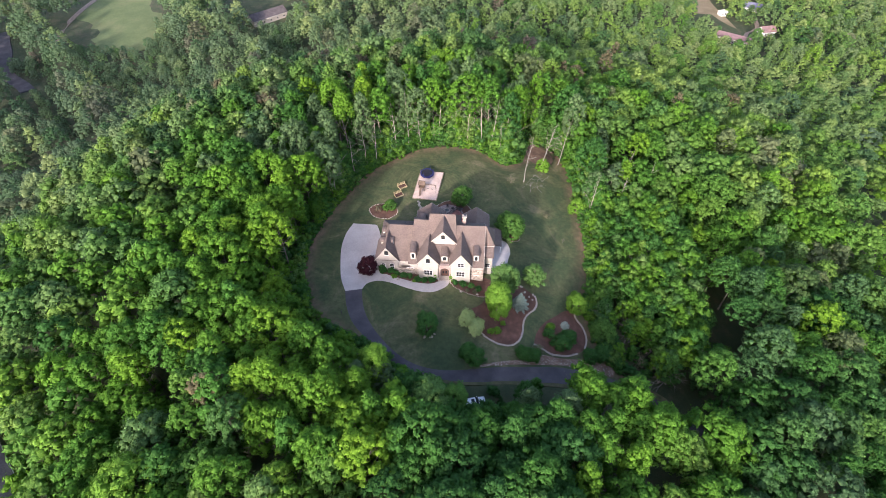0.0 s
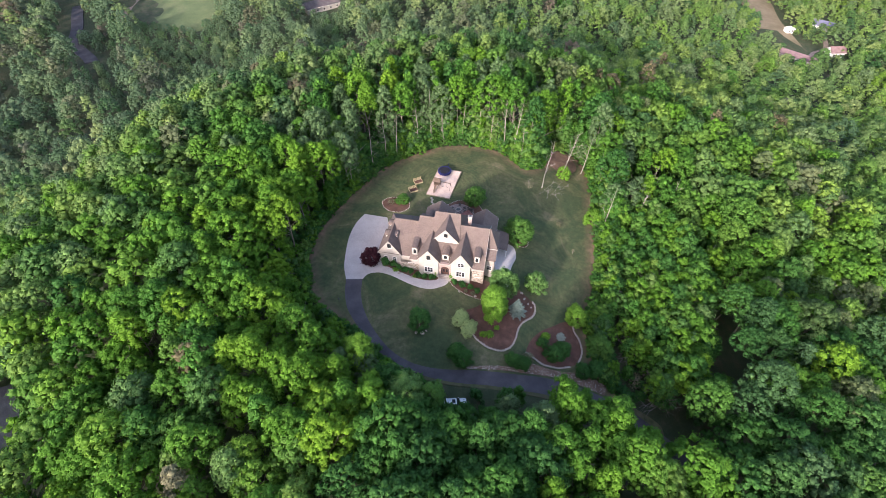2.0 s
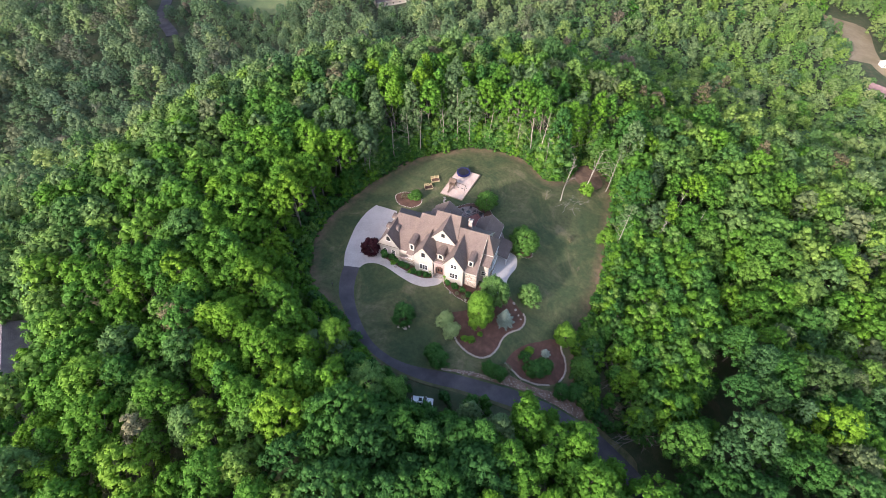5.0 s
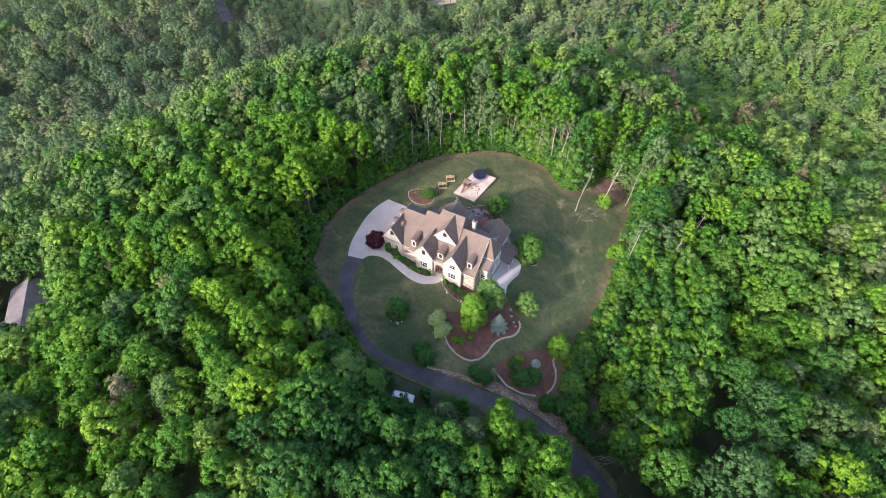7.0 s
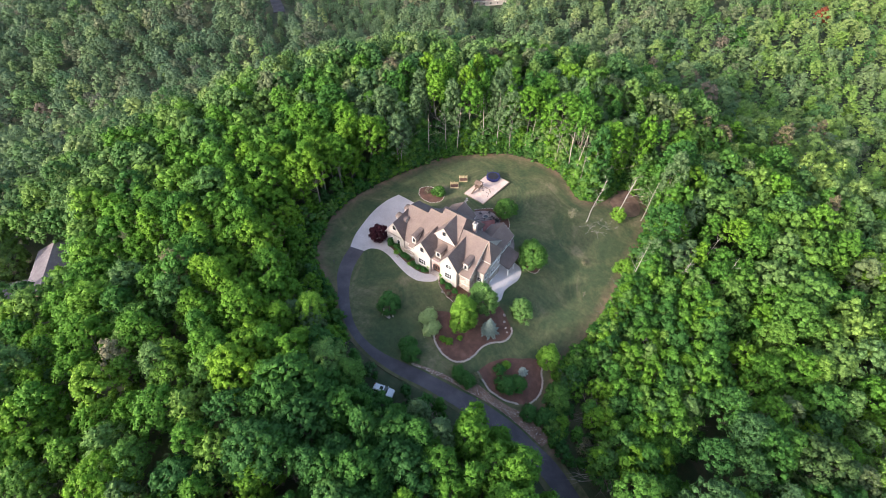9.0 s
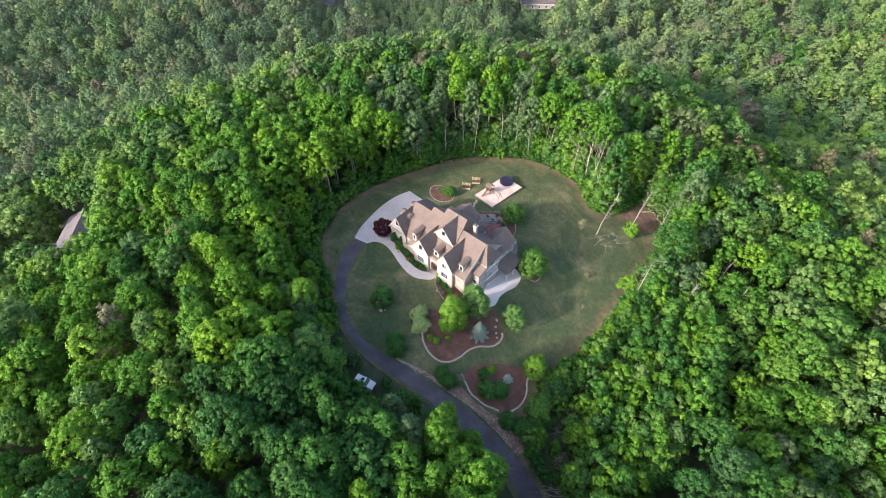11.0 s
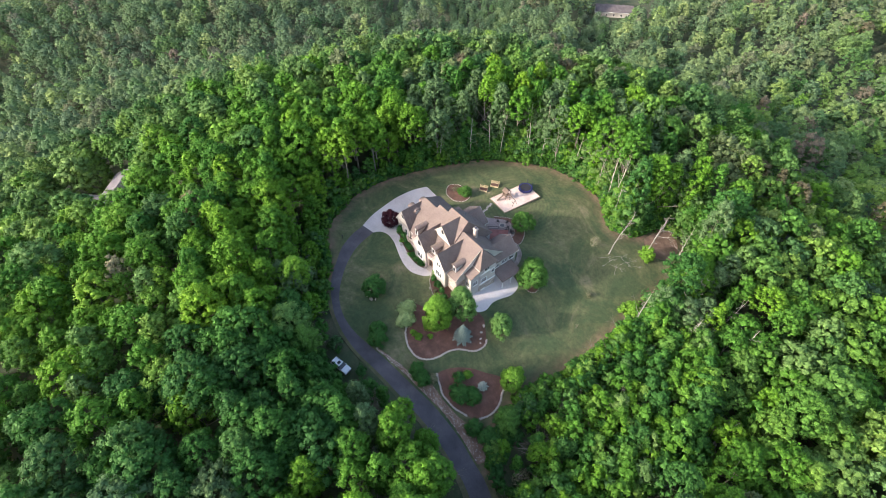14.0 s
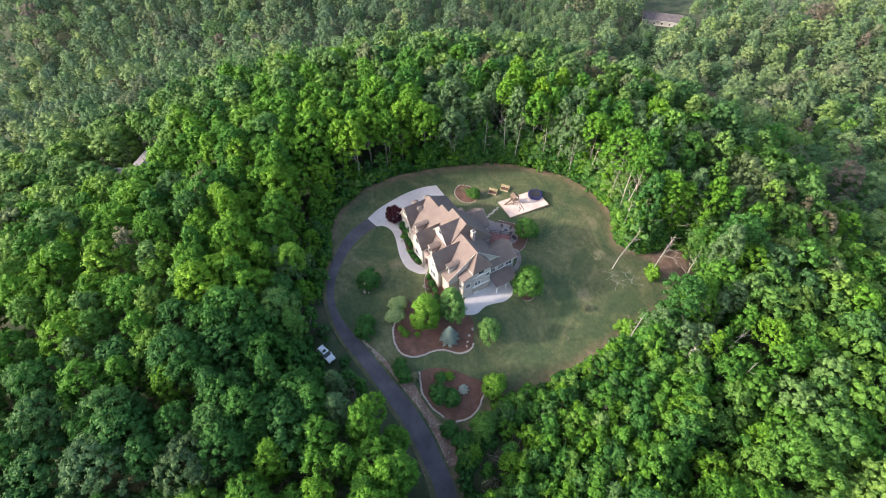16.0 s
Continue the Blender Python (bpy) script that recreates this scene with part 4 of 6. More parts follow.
def scatter(x0, x1, y0, y1, step, keep):
    out, j, y = [], 0, y0
    while y < y1:
        x = x0 + (step / 2 if j % 2 else 0)
        while x < x1:
            px, py = x + rng.uniform(-0.33, 0.33) * step, y + rng.uniform(-0.33, 0.33) * step
            if keep(px, py):
                out.append((px, py))
            x += step
        y += step * 0.87
        j += 1
    return out


def near_zone(x, y):
    return -125 < x < 128 and y < 205


def edge_zone(x, y):
    """The belt of trees round the clearing."""
    return ((x - 4) / 62) ** 2 + ((y - 92) / 66) ** 2 < 1


def scrub_zone(x, y):
    """Lower, younger growth on the slope east of the lawn."""
    return ((x - 53) / 14) ** 2 + ((y - 90) / 30) ** 2 < 1 and not (x < 50 and y < 71) and not (x < 44 and y < 78)


def gap_front(x, y):
    """The open verge where the car is parked, south of the road, sized so that the camera sees the car; and a second
    gap beyond the roadside bed.
    """
    return ((x - 7.0) / 7.6) ** 2 + ((y - 48.6) / 5.4) ** 2 < 1 or ((x - 42) / 6) ** 2 + ((y - 65) / 6) ** 2 < 1


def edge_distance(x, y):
    """Metres to the edge of the lawn, the road or the car's verge."""
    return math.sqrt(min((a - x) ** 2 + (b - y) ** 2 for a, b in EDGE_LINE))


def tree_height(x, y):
    """Usual height of a tree: tall on the front bank, behind the lawn and beyond the hollow, low in the hollow, and
    kept low by the road to fit the camera's view.
    """
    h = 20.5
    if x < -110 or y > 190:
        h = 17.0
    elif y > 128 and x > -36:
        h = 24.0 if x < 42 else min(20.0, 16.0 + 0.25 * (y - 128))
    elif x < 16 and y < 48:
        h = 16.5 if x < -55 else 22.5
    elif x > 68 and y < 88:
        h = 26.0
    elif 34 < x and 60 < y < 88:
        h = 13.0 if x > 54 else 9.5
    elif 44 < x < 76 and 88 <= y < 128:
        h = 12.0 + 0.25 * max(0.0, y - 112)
    # cap follows the camera's sight lines, so road, lawn and car show
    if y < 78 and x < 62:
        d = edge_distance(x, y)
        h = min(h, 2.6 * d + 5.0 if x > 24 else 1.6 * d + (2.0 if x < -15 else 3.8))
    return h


wood = {"leaf": [], "face": [], "count": 0, "tint": [], "olive": [], "tv": [], "tf": []}
# the last four points ring the car, so trees leave it in view
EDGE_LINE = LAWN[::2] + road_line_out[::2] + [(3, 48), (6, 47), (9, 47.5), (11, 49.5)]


def haze_share(x, y):
    """The woods turn from fresh green round the knoll to hazy olive on the far slopes, more so to the west: distance
    haze put into the leaf colour.
    """
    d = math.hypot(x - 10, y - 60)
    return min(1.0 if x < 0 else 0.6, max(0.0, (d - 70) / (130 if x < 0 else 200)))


def plant_stuff(x, y, kind, sc, tint, rot, stem, with_trunk=True):
    rad, ht, (verts, tris) = kind[:3]
    c, s = math.cos(rot) * sc, math.sin(rot) * sc
    z = land(x, y) + stem
    wood["leaf"].append(verts @ np.array([[c, s, 0], [-s, c, 0], [0, 0, sc]]) + np.array([x, y, z]))
    wood["face"].append(tris + wood["count"])
    wood["count"] += len(verts)
    wood["tint"].append(np.full(len(verts), tint))
    # haze put into each tree's colour by its distance
    wood["olive"].append(np.full(len(verts), min(1.0, max(0.0, rng.normal(haze_share(x, y), 0.2)))))
    if with_trunk and kind[3]:
        vs, fs = kind[3]
        k = len(wood["tv"])
        f = (stem + ht * sc * 0.6) / 16
        wood["tv"].extend((x + v[0] * sc, y + v[1] * sc, z - stem + v[2] * f) for v in vs)
        wood["tf"].extend(tuple(i + k for i in q4) for q4 in fs)


def finish_stuff(name, label, category="woods"):
    ob = new(name, leaf_mesh(name, (np.concatenate(wood["leaf"]), np.concatenate(wood["face"])), np.concatenate(wood["tint"]), M_LEAF, np.concatenate(wood["olive"])))
    tagged(ob, label, category, kind="stuff")
    if wood["tv"]:
        tagged(mesh_object("tree_trunks", wood["tv"], wood["tf"], M_BARK, smooth=True), "grey-brown trunks standing in the woods", "trunks", kind="stuff")
    for v in ("leaf", "face", "tint", "olive", "tv", "tf"):
        wood[v].clear()
    wood["count"] = 0


belt = scatter(-62, 70, 22, 162, 5.5, lambda x, y: edge_zone(x, y) and not in_clear(x, y, 3.3 if y < 62 else 2.2) and not scrub_zone(x, y) and not gap_front(x, y))
near = scatter(-124, 126, -46, 204, 7.4, lambda x, y: not edge_zone(x, y) and not far_hole(x, y) and inside(SEEN, x, y) and not scrub_zone(x, y) and edge_distance(x, y) > 3.5)
scrub = scatter(36, 72, 58, 124, 2.9, lambda x, y: scrub_zone(x, y) and not in_clear(x, y, 2.4))
mid = scatter(-420, 420, -40, 330, 9.4, lambda x, y: not near_zone(x, y) and math.hypot(x, y - 100) < 240 and inside(SEEN, x, y) and not far_hole(x, y))
far = scatter(-480, 480, -40, 600, 9.8, lambda x, y: 240 <= math.hypot(x, y - 100) < 470 and inside(SEEN, x, y) and not far_hole(x, y))

placed = np.array(belt + near + scrub)
for x, y in scatter(-70, 100, 10, 175, 3.6, lambda x, y: not in_clear(x, y, 3.4) and edge_distance(x, y) > 3.4 and not far_hole(x, y) and not gap_front(x, y)):
    if ((placed - (x, y)) ** 2).sum(1).min() > 5.0 ** 2:
        near.append((x, y))
        placed = np.vstack([placed, (x, y)])

for x, y in near:
    kinds = near_kinds if math.hypot(x - 30, y - 30) < 98 else back_kinds
    k = kinds[rng.integers(0, len(kinds))]
    tn = rng.uniform(0.46, 0.86) if (x < -6 and y < 36 or 24 < x < 60 and y < 60) and rng.random() < 0.72 else rng.uniform(0.3, 0.74) if x < -10 and y < 125 and rng.random() < 0.72 else rng.uniform(0.14, 0.36) if x > -10 and y < 62 and rng.random() < 0.75 or x > 58 and y < 84 and rng.random() < 0.6 else rng.uniform(0.42, 0.84) if (x > 44 and y > 76 or x > 20 and y > 150) and rng.random() < 0.6 else tint_of(rng, 0.05 if y > 125 or x > 60 else 0.0)
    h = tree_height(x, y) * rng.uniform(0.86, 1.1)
    sc = rng.choice((0.74, 0.9, 1.06, 1.24)) * rng.uniform(0.93, 1.07) * min(1.0, 0.4 + h / 25)
    if x > 70 and y > 90:
        sc *= 1.22
    if low_for_view(x, y):
        sc, h = sc * 0.75, 7.0
    plant_stuff(x, y, k, sc, tn, rng.uniform(0, 6.28), max(0.0, h - k[1] * sc), rng.random() < 0.2)
finish_stuff("woodland", "dense green deciduous woods on the knoll")
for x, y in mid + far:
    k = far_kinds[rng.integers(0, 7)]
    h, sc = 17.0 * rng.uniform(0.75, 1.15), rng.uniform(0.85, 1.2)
    if low_for_view(x, y):
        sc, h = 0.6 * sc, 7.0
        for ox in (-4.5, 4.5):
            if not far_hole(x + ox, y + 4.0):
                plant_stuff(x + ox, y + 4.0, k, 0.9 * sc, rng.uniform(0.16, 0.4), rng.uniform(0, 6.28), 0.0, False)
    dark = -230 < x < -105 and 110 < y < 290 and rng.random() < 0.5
    # brighter tints to the east stand in for haze
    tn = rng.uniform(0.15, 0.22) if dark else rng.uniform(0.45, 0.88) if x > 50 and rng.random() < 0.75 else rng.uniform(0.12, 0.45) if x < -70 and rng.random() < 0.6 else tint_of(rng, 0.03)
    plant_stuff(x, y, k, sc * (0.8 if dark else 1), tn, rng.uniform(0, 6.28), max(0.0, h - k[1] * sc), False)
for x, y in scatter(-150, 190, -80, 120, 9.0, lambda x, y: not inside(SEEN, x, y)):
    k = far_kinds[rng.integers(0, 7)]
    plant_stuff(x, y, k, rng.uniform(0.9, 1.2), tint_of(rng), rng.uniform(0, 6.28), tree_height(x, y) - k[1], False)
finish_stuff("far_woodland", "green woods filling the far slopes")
for x, y in scrub:
    k = scrub_kinds[rng.integers(0, len(scrub_kinds))]
    up = max(0.0, (x - 44) / 22)
    plant_stuff(x, y, k, rng.uniform(0.8, 1.25) + 0.5 * up, rng.uniform(0.24, 0.78), rng.uniform(0, 6.28), rng.uniform(0.0, 1.6) + 4 * up, rng.random() < 0.3)
for x, y in near:
    if 40 < x < 84 and 98 < y < 152 or 44 < x < 70 and 60 < y < 90:
        k = scrub_kinds[rng.integers(0, len(scrub_kinds))]
        plant_stuff(x + rng.uniform(-3, 3), y - rng.uniform(2, 4), k, rng.uniform(1.0, 1.6), rng.uniform(0.18, 0.6), rng.uniform(0, 6.28), rng.uniform(0, 1), False)
finish_stuff("young_growth", "bright green young trees on the slope", "saplings")
# undergrowth along the edge of the woods
for i in range(0, len(LAWN)):
    ax, ay = LAWN[i]
    bx, by = LAWN[(i + 1) % len(LAWN)]
    if ay < 62 and -6 < ax < 60:
        continue
    nxx, nyy = by - ay, ax - bx
    ln = math.hypot(nxx, nyy) + 1e-6
    for k in range(5 if ay > 100 else 3):
        u, d = rng.random(), rng.uniform(0.0, 1.4) if k < 2 else rng.uniform(0.6, 6.0)
        px, py = ax + (bx - ax) * u + nxx / ln * d, ay + (by - ay) * u + nyy / ln * d
        if inside(LAWN, px, py):
            px, py = px - 2 * nxx / ln * d, py - 2 * nyy / ln * d
        if not inside(LAWN, px, py):
            kd = bush_kinds[rng.integers(0, 3)] if d < 2.0 else scrub_kinds[rng.integers(0, 4)]
            plant_stuff(px, py, kd, rng.uniform(0.6, 1.3) if d < 3.5 or ay < 112 else rng.uniform(1.2, 2.0), rng.uniform(0.2, 0.75), rng.uniform(0, 6.28), 0.0, False)
for i in range(130):
    px, py = rng.uniform(-4, 24), rng.uniform(40, 53)
    if gap_front(px, py) and not in_clear(px, py, 1.6) and math.hypot(px - 6.2, (py - 49.2) * 1.3) > 4.0:
        plant_stuff(px, py, bush_kinds[rng.integers(0, 3)], rng.uniform(0.6, 1.3), rng.uniform(0.15, 0.4), rng.uniform(0, 6.28), 0.0, False)
for i in range(26):
    px, py = rng.uniform(24, 44), rng.uniform(146.5, 156)
    if not in_clear(px, py, 1.0):
        plant_stuff(px, py, scrub_kinds[rng.integers(0, 4)], rng.uniform(1.2, 2.3), rng.uniform(0.2, 0.55), rng.uniform(0, 6.28), rng.uniform(0, 2.5), False)
for i in range(40):
    px, py = rng.uniform(36, 50), rng.uniform(60, 71)
    if not in_clear(px, py, 0.4) and math.hypot(px - 38.5, py - 69.8) > 2.5:
        plant_stuff(px, py, bush_kinds[rng.integers(0, 3)], rng.uniform(0.6, 1.4), rng.uniform(0.15, 0.35), rng.uniform(0, 6.28), 0.0, False)
finish_stuff("undergrowth", "leafy green bushes along the wood's edge", "bushes")

# the belt round the clearing, tree by tree
tree_kinds, olive_kinds = [], []
for k in edge_kinds + near_kinds[:4] + slim_kinds:
    tme = bpy.data.meshes.new("trunk")
    tme.from_pydata(k[3][0], [], k[3][1])
    tme.materials.append(M_BARK)
    for tn in (0.18, 0.34, 0.5, 0.64):
        tree_kinds.append((k[0], k[1], leaf_mesh("crown", k[2], tn, M_TREE), tme))
    olive_kinds.append((k[0], k[1], leaf_mesh("crown", k[2], 0.3, M_LEAF, np.full(len(k[2][0]), 0.7)), tme))


def plant(x, y, kind, sc, rot, stem, tall, label, category="tree", group="trees round the clearing", name="tree"):
    rad, ht, crown_me, tme = kind
    e = thing(name, Matrix.Translation((x, y, land(x, y))) @ pose(0, 0, 0, 0, 0, math.degrees(rot)), label, category, group)
    c = new("crown", crown_me)
    c.parent = e
    c.location, c.scale = (0, 0, stem), (sc, sc, tall)
    t = new("trunk", tme)
    t.parent = e
    t.scale = (sc, sc, (stem + ht * tall * 0.6) / 16)
    return e


for x, y in belt:
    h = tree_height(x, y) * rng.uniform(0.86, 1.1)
    u = rng.random()
    if h < 13:
        i = rng.integers(36, 48) if u < 0.5 else rng.integers(24, 36)
    elif y > 112:
        i = rng.integers(20, 36) if u < 0.2 else rng.integers(36, 48) if u < 0.4 else rng.integers(0, 20)
    else:
        i = rng.integers(20, 36) if u < 0.65 else rng.integers(0, 20)
    if 24 < x < 60 and y < 60:
        i += 2 - i % 4
    elif x > -8 and y < 62:
        i -= i % 4
    elif x < 0 and y < 125 and rng.random() < 0.7:
        i += 2 - i % 4 + rng.integers(0, 2)
    kind = olive_kinds[i // 4] if y > 106 and rng.random() < 0.45 or rng.random() < 0.08 else tree_kinds[i]
    sc = rng.uniform(0.82, 1.12) * min(1.0, 0.4 + h / 25)
    tall = sc if 20 <= i < 36 else h * rng.uniform(0.55, 0.9) / kind[1]
    plant(x, y, kind, sc, rng.uniform(0, 6.28), max(0.0, h - kind[1] * tall), tall, "slender forest tree with a bare stem" if i >= 36 else "tall green forest tree at the edge of the clearing")


# ---- planting in the clearing ----
def cone_arrays(r, radius, height, leaves, size):
    """Drooping sprays of a small conifer."""
    u = np.sqrt(r.random(leaves))
    z = height * (1 - u)
    az = r.uniform(0, 2 * np.pi, leaves)
    arms = 1 + 0.22 * np.sin(az * 9 + np.floor(z * 2.2) * 1.7)
    rad = radius * u * r.uniform(0.45, 1.0, leaves) * arms
    pos = np.stack([rad * np.cos(az), rad * np.sin(az), z + 0.1], 1)
    d = np.stack([np.cos(az), np.sin(az), 0.15 + 0 * az], 1)
    side = np.stack([-np.sin(az), np.cos(az), 0.3 * r.normal(size=leaves)], 1)
    s = (size * r.uniform(0.7, 1.3, leaves))[:, None]
    tri = np.stack([pos - d * s - side * s * 0.4, pos + d * s + np.array([0, 0, -0.12]), pos - d * s + side * s * 0.4], 1)
    return tri.reshape(-1, 3), np.arange(3 * leaves).reshape(-1, 3)


def plain_leaf(name, lo, hi, through=0.25):
    return leaf_material(name, [(0.0, lo), (1.0, hi)], through)


M_MAROON = plain_leaf("maroon_leaves", (0.050, 0.014, 0.022), (0.085, 0.024, 0.035))
M_CREAM = plain_leaf("variegated_leaves", (0.34, 0.46, 0.19), (0.48, 0.59, 0.30))
M_SPRUCE = plain_leaf("blue_needles", (0.20, 0.27, 0.25), (0.30, 0.38, 0.36))
M_SILVER = plain_leaf("silver_leaves", (0.36, 0.42, 0.38), (0.50, 0.56, 0.52))
M_LIME = plain_leaf("lime_leaves", (0.13, 0.28, 0.035), (0.19, 0.37, 0.05), 0.3)
M_RUST = plain_leaf("rust_leaves", (0.20, 0.06, 0.035), (0.26, 0.085, 0.045))
M_MIDGREEN = plain_leaf("shrub_leaves", (0.042, 0.135, 0.036), (0.075, 0.20, 0.045))
M_SOFT = plain_leaf("soft_leaves", (0.105, 0.22, 0.06), (0.155, 0.285, 0.085))
M_FRESH = plain_leaf("fresh_leaves", (0.075, 0.185, 0.038), (0.11, 0.24, 0.05))
M_TWIG = plain_leaf("dry_twigs", (0.15, 0.16, 0.095), (0.25, 0.235, 0.16))
M_BROWN = plain_leaf("withered_leaves", (0.125, 0.115, 0.068), (0.19, 0.17, 0.105))
M_FEATHER = plain_leaf("feathery_leaves", (0.15, 0.25, 0.06), (0.22, 0.32, 0.09))

# withered and feathery crowns that stand out of the woods
for i, (x, y, top, sc, mt, lab) in enumerate(((43.2, 174.2, 23, 1.0, M_BROWN, "tree with a thin withered brown crown"), (47.5, 170.0, 19, 0.8, M_BROWN, "tree with a thin withered brown crown"),
                                              (68.7, 206.0, 22, 1.2, M_BROWN, "tall tree with a thin brown crown"), (82.3, 238.0, 22, 1.2, M_BROWN, "tall tree with a thin brown crown"),
                                              (83.3, 163.0, 22.5, 1.0, M_BROWN, "tree with a thin withered brown crown"), (-42.7, 43.8, 23, 1.25, M_BROWN, "tree with a thin withered brown crown"),
                                              (-36.5, 22.9, 23.5, 1.1, M_TWIG, "half-bare grey-brown tree in the woods"), (75.3, 186.0, 23, 1.3, M_FEATHER, "slim feathery yellow-green tree"),
                                              (79.5, 183.0, 22, 1.2, M_FEATHER, "slim feathery yellow-green tree"), (85.8, 191.0, 23.5, 1.35, M_FEATHER, "slim feathery yellow-green tree"),
                                              (90.5, 186.0, 20, 1.1, M_FEATHER, "slim feathery yellow-green tree"))):
    k = slim_kinds[i % 3]
    bark = bpy.data.meshes.new("trunk")
    bark.from_pydata(k[3][0], [], k[3][1])
    bark.materials.append(M_BARE)
    plant(x, y, (k[0], k[1], leaf_mesh("crown", k[2], 0.3 + 0.05 * (i % 5), mt), bark), sc, 1.7 * i, top - k[1] * sc, sc, lab, group="odd trees in the woods")



def shrub(x, y, r, h, mat, label, name="shrub", leaves=260, size=0.2, stem=0.0, seed=1, clumps=16, category="shrub", group="", cone=False, low=-0.6):
    """A single bush or garden tree: leaves on clumps over a forked stem."""
    q = np.random.default_rng(1000 + seed)
    e = thing(name, Matrix.Translation((x, y, land(x, y) + 0.03)), label, category, group)
    quads = cone_arrays(q, r, h, 2 * leaves, size * 0.8) if cone else crown_arrays(q, r, h, clumps, max(6, 2 * leaves // clumps), size * 0.75, low, max(0.16 * r + 0.2, 1.9 * r / math.sqrt(clumps)))
    if mat is M_TWIG:
        quads = (quads[0], quads[1][8 * clumps:])
    c = new("crown" if stem else "foliage", leaf_mesh("foliage", quads, 0.3, mat))
    c.parent = e
    c.location = (0, 0, stem)
    vs, fs = trunk_mesh(q, stem + h * 0.75, 0.05 + 0.025 * h, 5 if not cone else 0, 0.02, 1, 6)
    t = mesh_object("trunk" if stem or cone else "stem", vs, fs, M_BARK, e, True)
    return e


shrub(-19.2, 83.4, 2.5, 4.4, M_MAROON, "dark maroon-leaved tree beside the driveway", "maroon_tree", 2200, 0.2, 0.8, 1, 60, "tree")
shrub(-4.0, 66.8, 2.8, 4.8, M_MIDGREEN, "small dark green tree in a ring of stones", "lawn_tree", 2200, 0.19, 0.6, 2, 60, "tree")
shrub(5.2, 69.4, 2.1, 3.0, M_CREAM, "pale variegated rounded shrub at the mulch bed", "variegated_shrub", 2600, 0.13, 0, 3, 120, group="variegated shrubs")
shrub(7.3, 67.3, 2.1, 2.8, M_CREAM, "pale variegated rounded shrub at the mulch bed", "variegated_shrub", 2600, 0.13, 0, 4, 120, group="variegated shrubs")
shrub(10.8, 66.8, 0.9, 1.3, M_LIME, "low bright green shrub on red mulch", "low_shrub", 240, 0.14, 0, 5)
shrub(12.1, 67.0, 1.1, 1.5, M_LIME, "low bright green shrub on red mulch", "low_shrub", 300, 0.14, 0, 6)
shrub(13.8, 69.3, 0.7, 1.0, M_LIME, "small bright green shrub on red mulch", "low_shrub", 160, 0.13, 0, 7)
shrub(12.7, 72.4, 3.3, 9.4, M_LIME, "bright lime-green garden tree in the mulch bed", "garden_tree", 5200, 0.25, 1.2, 8, 120, "tree")
shrub(14.4, 78.6, 3.3, 8.6, M_SOFT, "soft grey-green garden tree near the house", "garden_tree", 4200, 0.22, 1.6, 9, 110, "tree")
shrub(18.4, 75.2, 2.2, 5.0, M_SPRUCE, "blue spruce on the mulch bed", "blue_spruce", 1300, 0.36, 0, 10, cone=True, category="conifer")
shrub(22.9, 83.4, 2.8, 6.0, M_SOFT, "feathery light green young tree on the lawn", "young_tree", 1700, 0.2, 0.5, 11, 60, "tree")
shrub(20.2, 61.4, 2.0, 2.8, M_MIDGREEN, "dark green shrub beside the gravel verge", "verge_shrub", 1000, 0.18, 0, 12, 40)
shrub(18.0, 61.9, 1.9, 2.6, M_MIDGREEN, "dark green shrub beside the gravel verge", "verge_shrub", 1000, 0.18, 0, 13, 40)
shrub(21.6, 63.3, 1.3, 2.2, M_TWIG, "grey twiggy half-bare shrub by the verge", "twiggy_shrub", 240, 0.22, 0, 14)
shrub(6.9, 59.4, 2.4, 4.0, M_MIDGREEN, "dark green shrub beside the curved road", "road_shrub", 1400, 0.19, 0, 15, 50)
shrub(5.0, 60.8, 2.1, 3.4, M_MIDGREEN, "dark green shrub beside the curved road", "road_shrub", 1200, 0.19, 0, 16, 46)
shrub(27.5, 65.8, 2.4, 3.1, M_MIDGREEN, "broad green shrub in the roadside bed", "bed_shrub", 1300, 0.17, 0, 17, 46)
shrub(29.7, 67.8, 2.2, 3.0, M_MIDGREEN, "broad green shrub in the roadside bed", "bed_shrub", 1200, 0.17, 0, 18, 44)
shrub(24.9, 68.1, 1.5, 2.0, M_MIDGREEN, "low green shrub in the roadside bed", "bed_shrub", 320, 0.17, 0, 19)
shrub(25.6, 70.2, 1.1, 1.6, M_LIME, "low green shrub in the roadside bed", "bed_shrub", 300, 0.17, 0, 20)
shrub(29.4, 71.3, 1.2, 2.2, M_SILVER, "silver-blue small conifer in the roadside bed", "silver_conifer", 520, 0.26, 0, 21, cone=True, category="conifer")
shrub(33.0, 77.0, 2.9, 4.6, M_LIME, "bright round young tree at the lawn's end", "round_tree", 2600, 0.18, 0.8, 22, 80, "tree")
shrub(34.6, 63.8, 2.0, 3.0, M_MIDGREEN, "dark green shrub at the foot of the bed", "bed_shrub", 900, 0.18, 0, 23, 40)
shrub(18.0, 99.4, 4.1, 6.4, M_FRESH, "round dense green tree by the apron", "round_tree", 4200, 0.19, 0.7, 24, 130, "tree")
shrub(5.0, 109.6, 3.0, 5.0, M_FRESH, "round green tree beside the patio", "patio_tree", 2600, 0.18, 1.0, 25, 80, "tree")
shrub(-15.4, 107.4, 2.0, 2.6, M_FRESH, "bright green shrub in a round mulch bed", "bed_shrub", 900, 0.17, 0, 26, 40)
shrub(-18.6, 106.6, 1.2, 1.0, M_TWIG, "low dry shrub in a round mulch bed", "dry_shrub", 130, 0.16, 0, 27)
